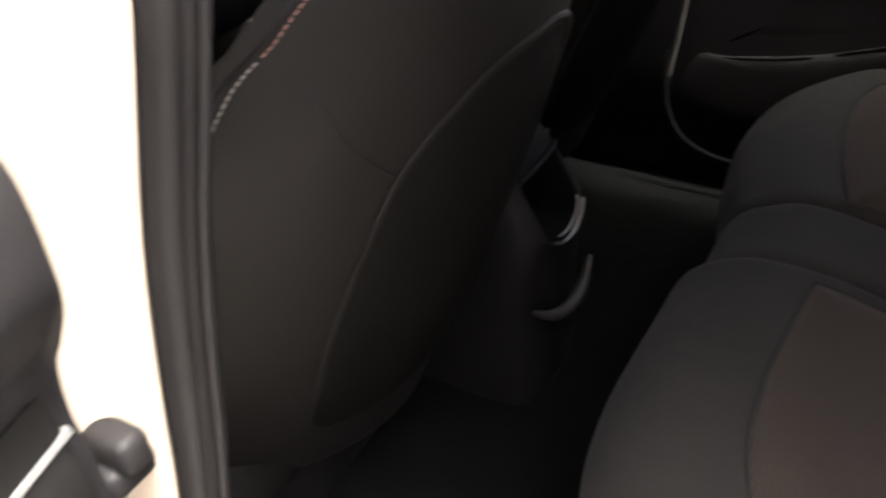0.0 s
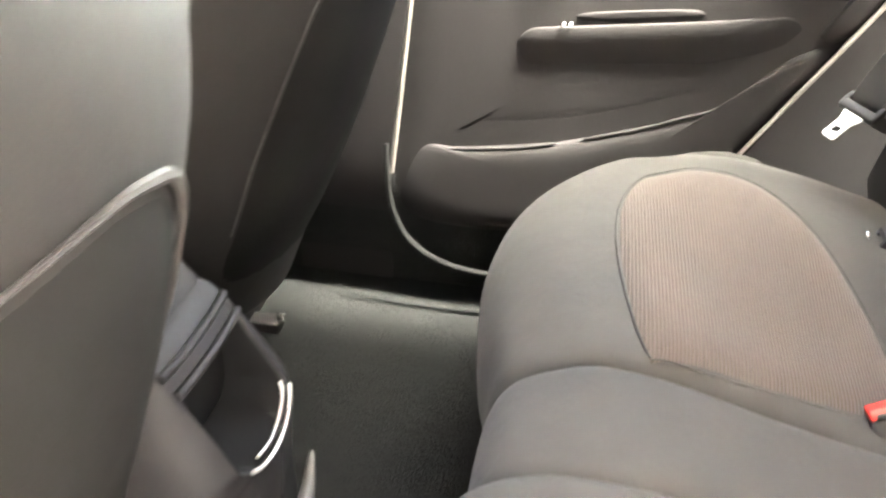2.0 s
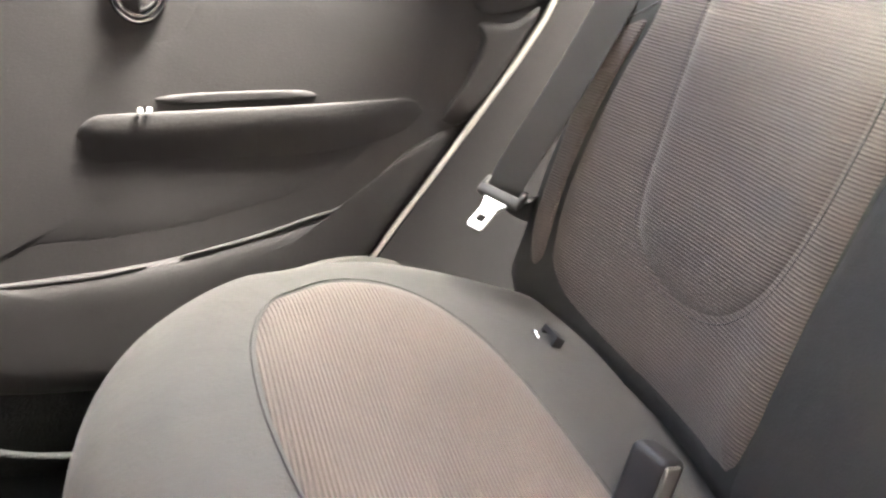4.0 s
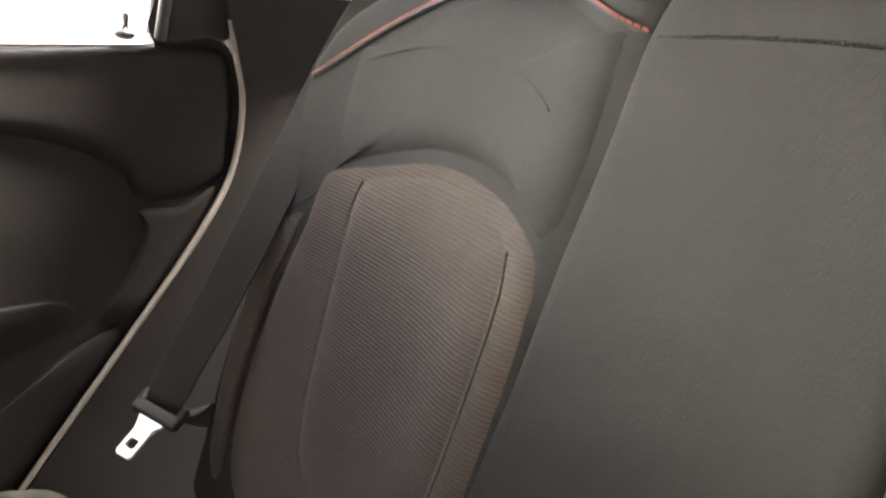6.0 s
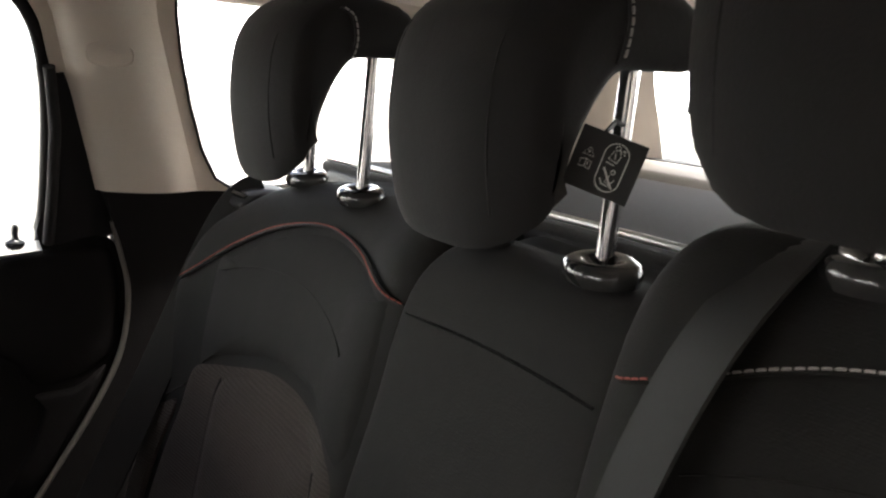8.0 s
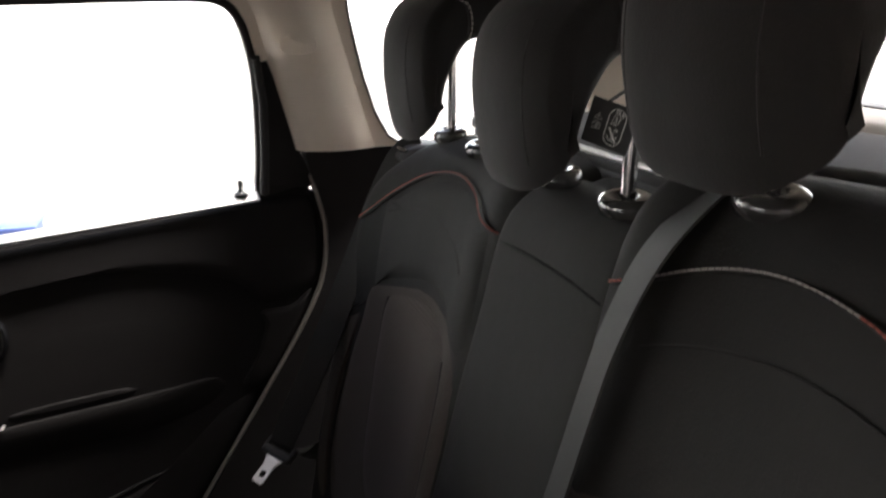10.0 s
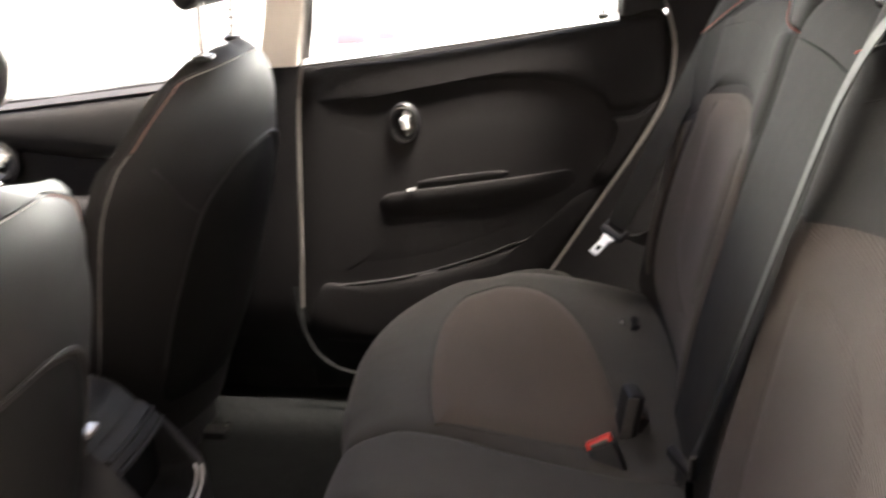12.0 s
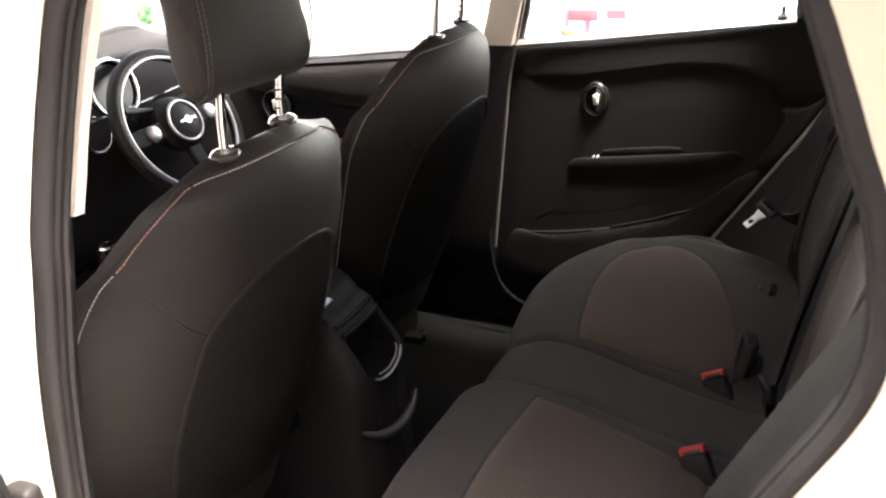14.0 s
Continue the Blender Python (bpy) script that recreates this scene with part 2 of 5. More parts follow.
def loft(rings, caps=True, closed=True):
    n = len(rings[0])
    V = [Vector(p) for r in rings for p in r]
    F = []
    for i in range(len(rings) - 1):
        for j in range(n if closed else n - 1):
            a, b = i * n + j, i * n + (j + 1) % n
            F.append((a, b, b + n, a + n))
    if caps:
        F += [tuple(range(n)), tuple(range((len(rings) - 1) * n, len(rings) * n))]
    return V, F


def pad(profile, u0, u1, r, place, n=16, steps=6):
    """A stuffed body along u: profile(u) gives a closed ring of 2-D points, place(u, p) their world point; the ends are rounded over r."""
    rows = []
    for i in range(steps + 1):
        a = math.pi / 2 * i / steps
        rows.append((u0 + r * (1 - math.cos(a)), r * (1 - math.sin(a))))
    rows += [(u0 + r + (u1 - u0 - 2 * r) * i / n, 0) for i in range(1, n)]
    for i in range(steps, -1, -1):
        a = math.pi / 2 * i / steps
        rows.append((u1 - r * (1 - math.cos(a)), r * (1 - math.sin(a))))
    rings = []
    for u, inset in rows:
        ring = [Vector(p) for p in profile(u)]
        c = sum(ring, Vector((0, 0))) / len(ring)
        rings.append([place(u, p + (c - p) * min(0.98, inset / max(1e-6, (c - p).length))) for p in ring])
    return loft(rings)


def rounded(profile, u0, u1, r, place, n=10, steps=6):
    """Like pad(), for outlines with a hollow: the ends are rounded by moving each point along the outline's normal."""
    rows = [(u0 + r * (1 - math.cos(math.pi / 2 * i / steps)), r * (1 - math.sin(math.pi / 2 * i / steps))) for i in range(steps + 1)]
    rows += [(u0 + r + (u1 - u0 - 2 * r) * i / n, 0.0) for i in range(1, n)]
    rows += [(u1 - (a - u0), b) for a, b in reversed(rows[:steps + 1])]
    rings = []
    for u, inset in rows:
        ring = [Vector(p) for p in profile(u)]
        m = len(ring)
        area = sum(ring[i - 1].x * ring[i].y - ring[i].x * ring[i - 1].y for i in range(m))
        out = []
        for i, p in enumerate(ring):
            d = (ring[(i + 1) % m] - ring[i - 1]).normalized()
            out.append(place(u, p + Vector((-d.y, d.x)) * inset * (1 if area > 0 else -1)))
        rings.append(out)
    V, F = loft(rings, caps=False)
    for o in (0, (len(rings) - 1) * m):
        F += [(o + m - 2, o + m - 1, o)] + [(o + k, o + k + 1, o + m - 3 - k, o + m - 2 - k) for k in range(m // 2 - 2)] + [(o + m // 2 - 2, o + m // 2 - 1, o + m // 2)]
    return V, F


def tube(path, r, n=8, closed=False, flat=1.0):
    P = [Vector(p) for p in path]
    rings, m = [], len(P)
    up = Vector((0.13, 0.21, 0.97))
    for i, p in enumerate(P):
        d = (P[(i + 1) % m] - P[i - 1]) if closed else (P[min(i + 1, m - 1)] - P[max(i - 1, 0)])
        s = d.cross(up).normalized()
        w = s.cross(d).normalized()
        rr = r(i / max(1, m - 1)) if callable(r) else r
        rings.append([p + (s * math.cos(a) + w * math.sin(a) * flat) * rr for a in (2 * math.pi * j / n for j in range(n))])
    if closed:
        rings.append(rings[0])
    return loft(rings, caps=not closed)


def ribbon(path, width, thick, facing):
    """A flat strap along path whose broad side turns towards facing."""
    P = [Vector(p) for p in path]
    rings = []
    for i, p in enumerate(P):
        d = (P[min(i + 1, len(P) - 1)] - P[max(i - 1, 0)]).normalized()
        f = facing(i / (len(P) - 1)) if callable(facing) else Vector(facing)
        s = d.cross(f).normalized()
        f = s.cross(d).normalized()
        h = width / 2
        rings.append([p + s * a + f * b for a, b in ((-h, -thick / 2), (-h * 0.96, thick / 2), (h * 0.96, thick / 2), (h, -thick / 2))])
    return loft(rings)


def patch(surf, outline, rise, toward, sink=0.004, rings=7, edge=6.0, back=0.012, center=None):
    """A padded panel on the surface surf(a, b): outline is a closed loop of (a, b), rise its height, toward the side on which it stands proud."""
    O = [Vector(p) for p in outline]
    c = Vector(center) if center else sum(O, Vector((0, 0))) / len(O)
    toward = Vector(toward)

    def at(q, h):
        e = 0.004
        p = Vector(surf(q.x, q.y))
        nn = (Vector(surf(q.x + e, q.y)) - p).cross(Vector(surf(q.x, q.y + e)) - p).normalized()
        return p + nn * (h if nn.dot(toward) > 0 else -h)

    n = len(O)
    V, F = [at(c, rise)], []
    levels = [((i + 1) / rings) ** 0.7 for i in range(rings)]
    for r in levels:
        h = rise * (1 - r ** edge) - sink * r ** (edge * 2)
        V += [at(c + (o - c) * r, h) for o in O]
    V += [at(o, -sink - back) for o in O]
    F += [(0, 1 + j, 1 + (j + 1) % n) for j in range(n)]
    for i in range(rings):
        for j in range(n):
            a, b = 1 + i * n + j, 1 + i * n + (j + 1) % n
            F.append((a, b, b + n, a + n))
    F.append(tuple(1 + rings * n + j for j in range(n)))
    return V, F


def block(lo, hi, r=0.006, seg=3):
    """A box with rounded edges."""
    lo, hi = Vector(lo), Vector(hi)
    bm = bmesh.new()
    bmesh.ops.create_cube(bm, size=1)
    for v in bm.verts:
        v.co = Vector([lo[i] + (v.co[i] + 0.5) * (hi[i] - lo[i]) for i in range(3)])
    bmesh.ops.bevel(bm, geom=list(bm.edges), offset=min(r, min(hi - lo) * 0.45), segments=seg, affect="EDGES", profile=0.5)
    bm.verts.index_update()
    g = [v.co.copy() for v in bm.verts], [tuple(v.index for v in f.verts) for f in bm.faces]
    bm.free()
    return g


def moved(geo, m):
    return [m @ Vector(v) for v in geo[0]], geo[1]


def lathe(profile, n=28):
    """Rows of (radius, height) turned round the z axis."""
    return loft([[(r * math.cos(2 * math.pi * j / n), r * math.sin(2 * math.pi * j / n), z) for j in range(n)] for r, z in profile])


def torus(R, r, n=40, k=8):
    return tube([(R * math.cos(2 * math.pi * i / n), R * math.sin(2 * math.pi * i / n), 0) for i in range(n)], r, k, True)


def plate(loop, thick, axis):
    """A flat sheet over a closed loop of points, thick along axis."""
    a = Vector(axis).normalized() * thick
    L = [Vector(p) for p in loop]
    return loft([L, [p + a for p in L]])


def framed(outer, inner, thick, axis):
    """A sheet with an opening: outer and inner loops have the same number of points."""
    a = Vector(axis).normalized() * thick
    O, I = [Vector(p) for p in outer], [Vector(p) for p in inner]
    return loft([O, I, [p + a for p in I], [p + a for p in O], O], caps=False)


def cling(geo, pts, side, lift=0.0):
    """Points dropped onto a mesh along -side, lifted off it."""
    tree = BVHTree.FromPolygons([Vector(v) for v in geo[0]], geo[1])
    d = Vector(side).normalized()
    out = []
    for p in pts:
        hit = tree.ray_cast(Vector(p) + d * 0.3, -d)[0]
        if hit:
            out.append(hit + d * lift)
    return out


def stitches(path, every, length, r, lift):
    """Short thread stitches at even steps along a path, lifted off it."""
    P = [Vector(p) for p in path]
    L = np.cumsum([0.0] + [(b - a).length for a, b in zip(P, P[1:])])

    def at(d):
        return Vector([float(np.interp(d, L, [p[i] for p in P])) for i in range(3)])

    geos = []
    for d in np.arange(0.0, L[-1] - length, every):
        p, q = at(d) + Vector(lift), at(d + length) + Vector(lift)
        geos.append(tube([p, (p + q) / 2 + Vector(lift) * 0.3, q], r, 5))
    return joined(*geos)


# ---- car shell ----
def side_y(x, z):
    """The inner face of the far side of the car."""
    return 0.70 + 0.13 * (z - 0.67) + 0.05 * max(0.0, x) - 0.55 * max(0.0, z - 0.86)


def far(x, z, inset=0.0):
    return Vector((x, side_y(x, z) - inset, z))


solid("floor", loft([[(-1.5, y, 0.10), (-0.95, y, 0.045), (-0.30, y, 0.04), (0.10, y, 0.04), (0.16, y, 0.10), (0.5, y, 0.16), (1.45, y, 0.22), (1.45, y, 0.12), (-1.5, y, -0.06)] for y in (-0.74, -0.2, 0.2, 0.74)]), CARPET, "black looped carpet over the car floor", "floor", "structure")

roof = solid("ceiling", loft([[(x, y, 1.240 - (0.055 if y > 0 else 0.02) * (abs(y) / 0.62) ** 4 - 0.05 * max(0.0, (abs(x - 0.1) - 0.6)) ** 2 * 2) for y in np.linspace(-0.64, 0.64, 25)] + [(x, y, 1.30 - 0.05 * (abs(y) / 0.62) ** 4) for y in np.linspace(0.64, -0.64, 25)] for x in np.linspace(-1.0, 1.3, 24)]), LINING, "beige woven roof lining of the car", "ceiling", "structure")


# far door opening edge, from the pillar foot up and round to the rear foot
REAR_EDGE = [(0.478, 1.12), (0.500, 1.05), (0.531, 0.935), (0.557, 0.845), (0.567, 0.787), (0.556, 0.71), (0.519, 0.635), (0.450, 0.531), (0.317, 0.337), (0.26, 0.24)]


def half_dome(k=1.0):
    return loft([[(k * r * math.cos(a), k * r * math.sin(a), k * z) for a in np.linspace(-1.45, 1.45, 15)] for r, z in ((0.028, 0.0), (0.027, 0.004), (0.018, 0.009), (0.006, 0.011), (0.001, 0.011))], caps=False, closed=False)


def rear_door():
    door = thing("rear_door", (0.15, 0.74, 0.25), "closed black-trimmed rear door with chrome ring handle", "car door")
    panel_loop = spline([(-0.222, 0.20), (-0.214, 0.35), (-0.188, 0.66), (-0.172, 0.782), (0.0, 0.800), (0.25, 0.826), (0.458, 0.852), (0.53, 0.862), (0.557, 0.845), (0.567, 0.787), (0.556, 0.71), (0.519, 0.635), (0.450, 0.531), (0.317, 0.337), (0.24, 0.22), (0.0, 0.18)], 3, True)
    part("panel", patch(lambda a, b: far(a, b), panel_loop, 0.004, (0, -1, 0), rings=8, edge=20, back=0.06, center=(0.15, 0.5)), SOFTPLASTIC, door)
    # upper ledge, standing proud under the window and round the rear of the insert
    rim_top = [(-0.172, 0.706), (-0.05, 0.731), (0.05, 0.740), (0.25, 0.742), (0.36, 0.728), (0.425, 0.700)]
    rim_low = [(-0.19, 0.318), (-0.115, 0.330), (0.047, 0.355), (0.173, 0.389), (0.293, 0.430), (0.361, 0.488), (0.402, 0.524)]
    ledge = spline(rim_top + [(0.449, 0.668), (0.50, 0.672), (0.548, 0.70), (0.556, 0.74), (0.558, 0.80), (0.540, 0.850), (0.45, 0.846), (0.25, 0.820), (0.0, 0.794), (-0.168, 0.776)], 5, True)
    part("upper_ledge", patch(lambda a, b: far(a, b), ledge, 0.014, (0, -1, 0), rings=9, edge=9, center=(0.44, 0.79)), SOFTPLASTIC, door, "rounded upper door ledge")
    rear_rim = spline([(0.449, 0.664), (0.454, 0.64), (0.435, 0.584), (0.405, 0.532), (0.446, 0.533), (0.510, 0.632), (0.540, 0.690), (0.50, 0.668)], 5, True)
    part("rear_rim", patch(lambda a, b: far(a, b), rear_rim, 0.013, (0, -1, 0), rings=7, edge=9, center=(0.475, 0.63)), SOFTPLASTIC, door)
    # lower insert, scooped round the handle
    insert = spline([(-0.178, 0.668), (-0.08, 0.674), (-0.03, 0.674), (-0.012, 0.650), (0.012, 0.630), (0.042, 0.624), (0.070, 0.640), (0.086, 0.668), (0.11, 0.688), (0.25, 0.702), (0.35, 0.694), (0.402, 0.668), (0.420, 0.62), (0.40, 0.555), (0.35, 0.495), (0.28, 0.437), (0.17, 0.398), (0.05, 0.364), (-0.115, 0.342), (-0.185, 0.335)], 5, True)
    part("door_insert", patch(lambda a, b: far(a, b), insert, 0.0045, (0, -1, 0), rings=8, edge=14, center=(0.15, 0.53)), SOFTPLASTIC, door, "smooth black door insert")
    rest = pad(lambda u: spline([(0.0, 0.440), (0.016, 0.452), (0.030, 0.478), (0.034, 0.506), (0.028, 0.522), (0.018, 0.526), (0.008, 0.522), (0.0, 0.522)], 4, True), -0.03, 0.385, 0.03, lambda u, p: Vector((u, side_y(u, 0.5) - 0.45 * p.x * min(1.0, (0.40 - u) / 0.18 + 0.15) + 0.004, p.y + 0.10 * u)), n=14)
    part("armrest", rest, SOFTPLASTIC, door, "padded black armrest ledge")
    part("pull_slot", patch(lambda a, b: far(a, b, 0.006), spline([(0.045, 0.545), (0.08, 0.553), (0.16, 0.561), (0.235, 0.566), (0.25, 0.556), (0.16, 0.546), (0.07, 0.538)], 3, True), 0.002, (0, -1, 0), rings=4), SOFTPLASTIC, door, "black pull slot")
    part("window_switch", joined(block((0.036, side_y(0, 0.54) - 0.026, 0.534), (0.041, side_y(0, 0.54) - 0.010, 0.537), 0.0015), block((0.046, side_y(0, 0.54) - 0.026, 0.535), (0.051, side_y(0, 0.54) - 0.010, 0.538), 0.0015)), SATIN, door, "small silver window switch")
    pocket = patch(lambda a, b: far(a, b), spline(rim_low[:-1] + [(0.400, 0.520), (0.440, 0.522), (0.317, 0.337), (0.24, 0.215), (0.0, 0.185), (-0.205, 0.20)], 5, True), 0.015, (0, -1, 0), rings=9, edge=9, center=(0.10, 0.275))
    part("door_pocket", pocket, SOFTPLASTIC, door, "black door bin with a rolled lip")
    for ends in (((-0.125, 0.327), (-0.03, 0.338), (0.045, 0.352)), ((0.085, 0.363), (0.173, 0.386), (0.24, 0.410), (0.293, 0.428), (0.35, 0.472))):
        part("pocket_lip", tube([far(p.x, p.y - 0.004, 0.009) for p in spline(ends, 6)], lambda t: 0.0012 + 0.0020 * math.sin(math.pi * t) ** 0.5, 8), SOFTPLASTIC, door)
    # round handle
    c = far(0.036, 0.669, 0.010)
    turn = Matrix.Translation(c) @ Matrix.Rotation(radians(90), 4, "X") @ Matrix.Diagonal((0.86, 1.12, 1, 1))
    cup = part("handle_cup", moved(lathe([(0.001, -0.012), (0.022, -0.010), (0.031, 0.003), (0.036, 0.004), (0.039, 0.0), (0.039, -0.008), (0.001, -0.014)]), turn), GLOSSBLACK, door, "glossy black round handle cup")
    part("chrome_ring", moved(torus(0.030, 0.0014), turn @ Matrix.Translation((0, 0, 0.005))), COLLAR, cup, "dark polished ring")
    part("half_dome", moved(half_dome(), turn), CHROME, cup, "half-round chrome dome")
    lever = moved(block((-0.005, -0.010, 0.004), (0.010, 0.013, 0.0135), 0.004), turn @ Matrix.Rotation(radians(12), 4, "Z"))
    part("door_lever", lever, STEEL, cup, "chrome pull lever")
    # upper frame, rear sail panel, weatherstrip, glass
    sail = [far(p.x, p.y, -0.004) for p in spline([(0.462, 0.852), (0.466, 0.93), (0.465, 1.02), (0.458, 1.070), (0.457, 1.086), (0.465, 1.094), (0.476, 1.080), (0.500, 1.016), (0.526, 0.935), (0.55, 0.862)], 3, True)]
    part("sail_panel", plate(sail, 0.03, (0, 1, 0)), PLASTIC, door, "black triangular sail panel", smooth=False)
    part("sail_edge", tube([far(a, b, 0.006) for a, b in ((0.470, 0.856), (0.472, 0.93), (0.471, 1.01), (0.464, 1.06), (0.461, 1.080))], 0.007, 8), RUBBER, door)
    frame_pts = [far(p.x, p.y, -0.012) for p in spline([(-0.165, 0.80), (-0.125, 0.95), (-0.06, 1.130), (0.05, 1.157), (0.2, 1.163), (0.36, 1.166), (0.415, 1.160), (0.443, 1.130), (0.458, 1.075), (0.464, 1.02), (0.466, 0.93), (0.464, 0.856)], 6)]
    part("window_frame", tube(frame_pts, 0.008, 8), RUBBER, door, "black rubber window surround")
    part("frame_lining", ribbon([far(p.x, p.y, -0.006) for p in spline([(0.36, 1.182), (0.425, 1.172), (0.455, 1.140), (0.468, 1.10), (0.474, 1.075)], 5)], 0.020, 0.006, (0, -1, -0.2)), BEIGE, door, "beige upper frame lining")
    # silver strip; the lit top edge of the door is in its colour
    part("sill_strip", ribbon([far(x, 0.796 + 0.091 * (x + 0.17), 0.012) for x in np.linspace(-0.165, 0.46, 12)], 0.022, 0.004, (0, -0.5, 1)), SILVERTRIM, door, "silver strip painting the lit edge of the window sill")
    part("pane", plate([far(p.x, p.y, -0.022) for p in spline([(-0.17, 0.785), (-0.125, 0.95), (-0.06, 1.130), (0.2, 1.165), (0.415, 1.160), (0.445, 1.13), (0.468, 1.0), (0.468, 0.846), (0.2, 0.815)], 3, True)], 0.004, (0, 1, 0)), PANE, door, "clear window glass", smooth=False).visible_shadow = False
    pin = moved(lathe([(0.001, 0.0), (0.011, 0.001), (0.012, 0.004), (0.005, 0.007), (0.0035, 0.012), (0.0045, 0.020), (0.003, 0.025), (0.0005, 0.026)], 14), Matrix.Translation(far(0.432, 0.855, 0.004)))
    part("lock_pin", pin, GLOSSBLACK, door, "small black lock pin")
    return door


rear_door()

# seal round the far rear door opening
seal = [far(a, b, 0.004) for a, b in ((-0.06, 1.13), (-0.125, 0.95), (-0.168, 0.80), (-0.186, 0.70), (-0.206, 0.45), (-0.221, 0.27))]
solid("trim_front_seal", tube(spline(seal, 6), lambda t: 0.0042 if t < 0.4 else 0.0034, 8), STRIP, "thin grey-beige edge seal on the centre pillar", "door seal", "structure")
solid("trim_rear_seal", tube(spline([far(a, b, 0.010) for a, b in [(0.545, 0.885)] + REAR_EDGE[3:]], 6), lambda t: 0.0028 + 0.0012 * math.sin(3 * t), 8), STRIP, "grey-beige edge seal beside the rear seat", "door seal", "structure")
solid("trim_sill", tube(spline([far(a, b, 0.03) for a, b in ((-0.226, 0.33), (-0.222, 0.27), (-0.212, 0.22), (-0.185, 0.17), (-0.13, 0.135), (-0.04, 0.12), (0.15, 0.12), (0.3, 0.15))], 5), lambda t: 0.0035 + 0.002 * min(1.0, 2 * t), 8), CARPET, "matt black door sill trim", "sill trim", "structure")


solid("trim_far_kick", loft([[far(x, 0.27, 0.0), far(x, 0.16, 0.004), far(x, 0.08, -0.052), far(x, 0.045, -0.060), far(x, 0.0, -0.064), far(x, 0.0, -0.09), far(x, 0.27, -0.03)] for x in (-1.2, -0.4, -0.2, 0.0, 0.3, 0.7)]), CARPET, "black carpeted sill side under the far doors", "sill trim", "structure")


# far side pillars
solid("wall_far_lower", plate([(x, 0.775, z) for x, z in ((-1.5, -0.05), (1.45, -0.05), (1.45, 0.92), (0.6, 0.92), (0.58, 0.78), (0.5, 0.78), (-0.25, 0.70), (-1.5, 0.66))], 0.05, (0, 1, 0)), PAINT, "cream painted outer side of the car", "car body", "structure", smooth=False)
solid("trim_centre_pillar_low", loft([[far(a, z, d) for a in np.linspace(-0.40, f, 6)] + [far(a, z, -0.09) for a in np.linspace(f, -0.40, 6)] for z, f, d in ((0.03, -0.228, -0.058), (0.08, -0.228, -0.048), (0.15, -0.227, -0.012), (0.22, -0.225, 0.008), (0.3, -0.222, 0.012), (0.5, -0.206, 0.012), (0.7, -0.188, 0.012), (0.79, -0.174, 0.012))]), SOFTPLASTIC, "black lower trim of the centre pillar", "pillar trim", "structure")
solid("trim_centre_pillar_top", loft([[far(a, z, 0.014) for a in np.linspace(f - 0.078, f, 6)] + [far(a, z, -0.04) for a in np.linspace(f, f - 0.078, 6)] for z, f in ((0.79, -0.180), (0.9, -0.148), (1.0, -0.115), (1.16, -0.058))]), BEIGE, "beige upper trim of the centre pillar", "pillar trim", "structure")
# rear pillar: beige above, black below
solid("trim_rear_pillar_top", loft([[far(a, z, 0.016 + 0.02 * math.sin(math.pi * i / 9)) for i, a in enumerate(np.linspace(f - 0.008, b, 10))] + [far(a, z, -0.05) for a in np.linspace(b, f - 0.035, 10)] for z, f, b in ((0.928, 0.540, 0.652), (0.97, 0.528, 0.636), (1.03, 0.510, 0.614), (1.09, 0.492, 0.592), (1.14, 0.478, 0.574), (1.20, 0.45, 0.56))]), BEIGE, "beige plastic rear pillar cover with an oval cap", "pillar trim", "structure")
cap_base = far(0.520, 1.098, 0.041)
oval = [cap_base + Vector((0.026 * math.copysign(abs(math.cos(a)) ** 0.6, math.cos(a)), 0, 0.013 * math.copysign(abs(math.sin(a)) ** 0.8, math.sin(a)))) + Vector((0, 0.004, 0)) for a in np.linspace(0, 2 * math.pi, 32, endpoint=False)]
cap = thing("pillar_cap", tuple(cap_base), "small oval beige cap on the rear pillar", "trim cap")
part("disc", plate([p + Vector((0, 0.0012, 0)) for p in oval], 0.004, (0, 1, 0)), BEIGE, cap)
part("rim", tube(oval, 0.0011, 6, True), BEIGE, cap)
solid("trim_rear_pillar_low", loft([[far(a, z, 0.010) for a in np.linspace(f, b, 8)] + [far(a, z, -0.06) for a in np.linspace(b, f, 8)] for z, f, b in ((0.10, 0.20, 0.95), (0.3, 0.30, 0.95), (0.53, 0.452, 0.95), (0.64, 0.522, 0.95), (0.71, 0.558, 0.95), (0.79, 0.569, 0.95), (0.85, 0.557, 0.95), (0.926, 0.534, 0.95))]), SOFTPLASTIC, "black lower trim beside the rear seat", "side trim", "structure")
# rear quarter: window, frame and pillar behind it
qw = [(0.676, 0.945), (0.596, 1.15), (0.63, 1.172), (0.78, 1.180), (0.90, 1.172), (0.95, 1.12), (0.99, 1.0), (1.0, 0.955), (0.94, 0.94), (0.80, 0.938)]
qin = [far(p.x, p.y, 0.008) for p in spline(qw, 4, True)]
qout = [far(0.81 + (p.x - 0.81) * 1.35, 1.05 + (p.y - 1.05) * 1.45, 0.0) for p in spline(qw, 4, True)]
solid("window_quarter_frame", framed(qout, qin, 0.03, (0, 1, 0)), BEIGE, "beige surround of the rear quarter window", "window frame", "structure")
solid("trim_quarter_seal", tube([p + Vector((0, -0.001, 0)) for p in qin], 0.0022, 6, True), RUBBER, "thin black seal round the quarter window", "window seal", "structure")
solid("window_quarter", plate([p + Vector((0, 0.02, 0)) for p in qin], 0.004, (0, 1, 0)), CLEARPANE, "clear rear quarter window glass", "window", "structure", smooth=False).visible_shadow = False
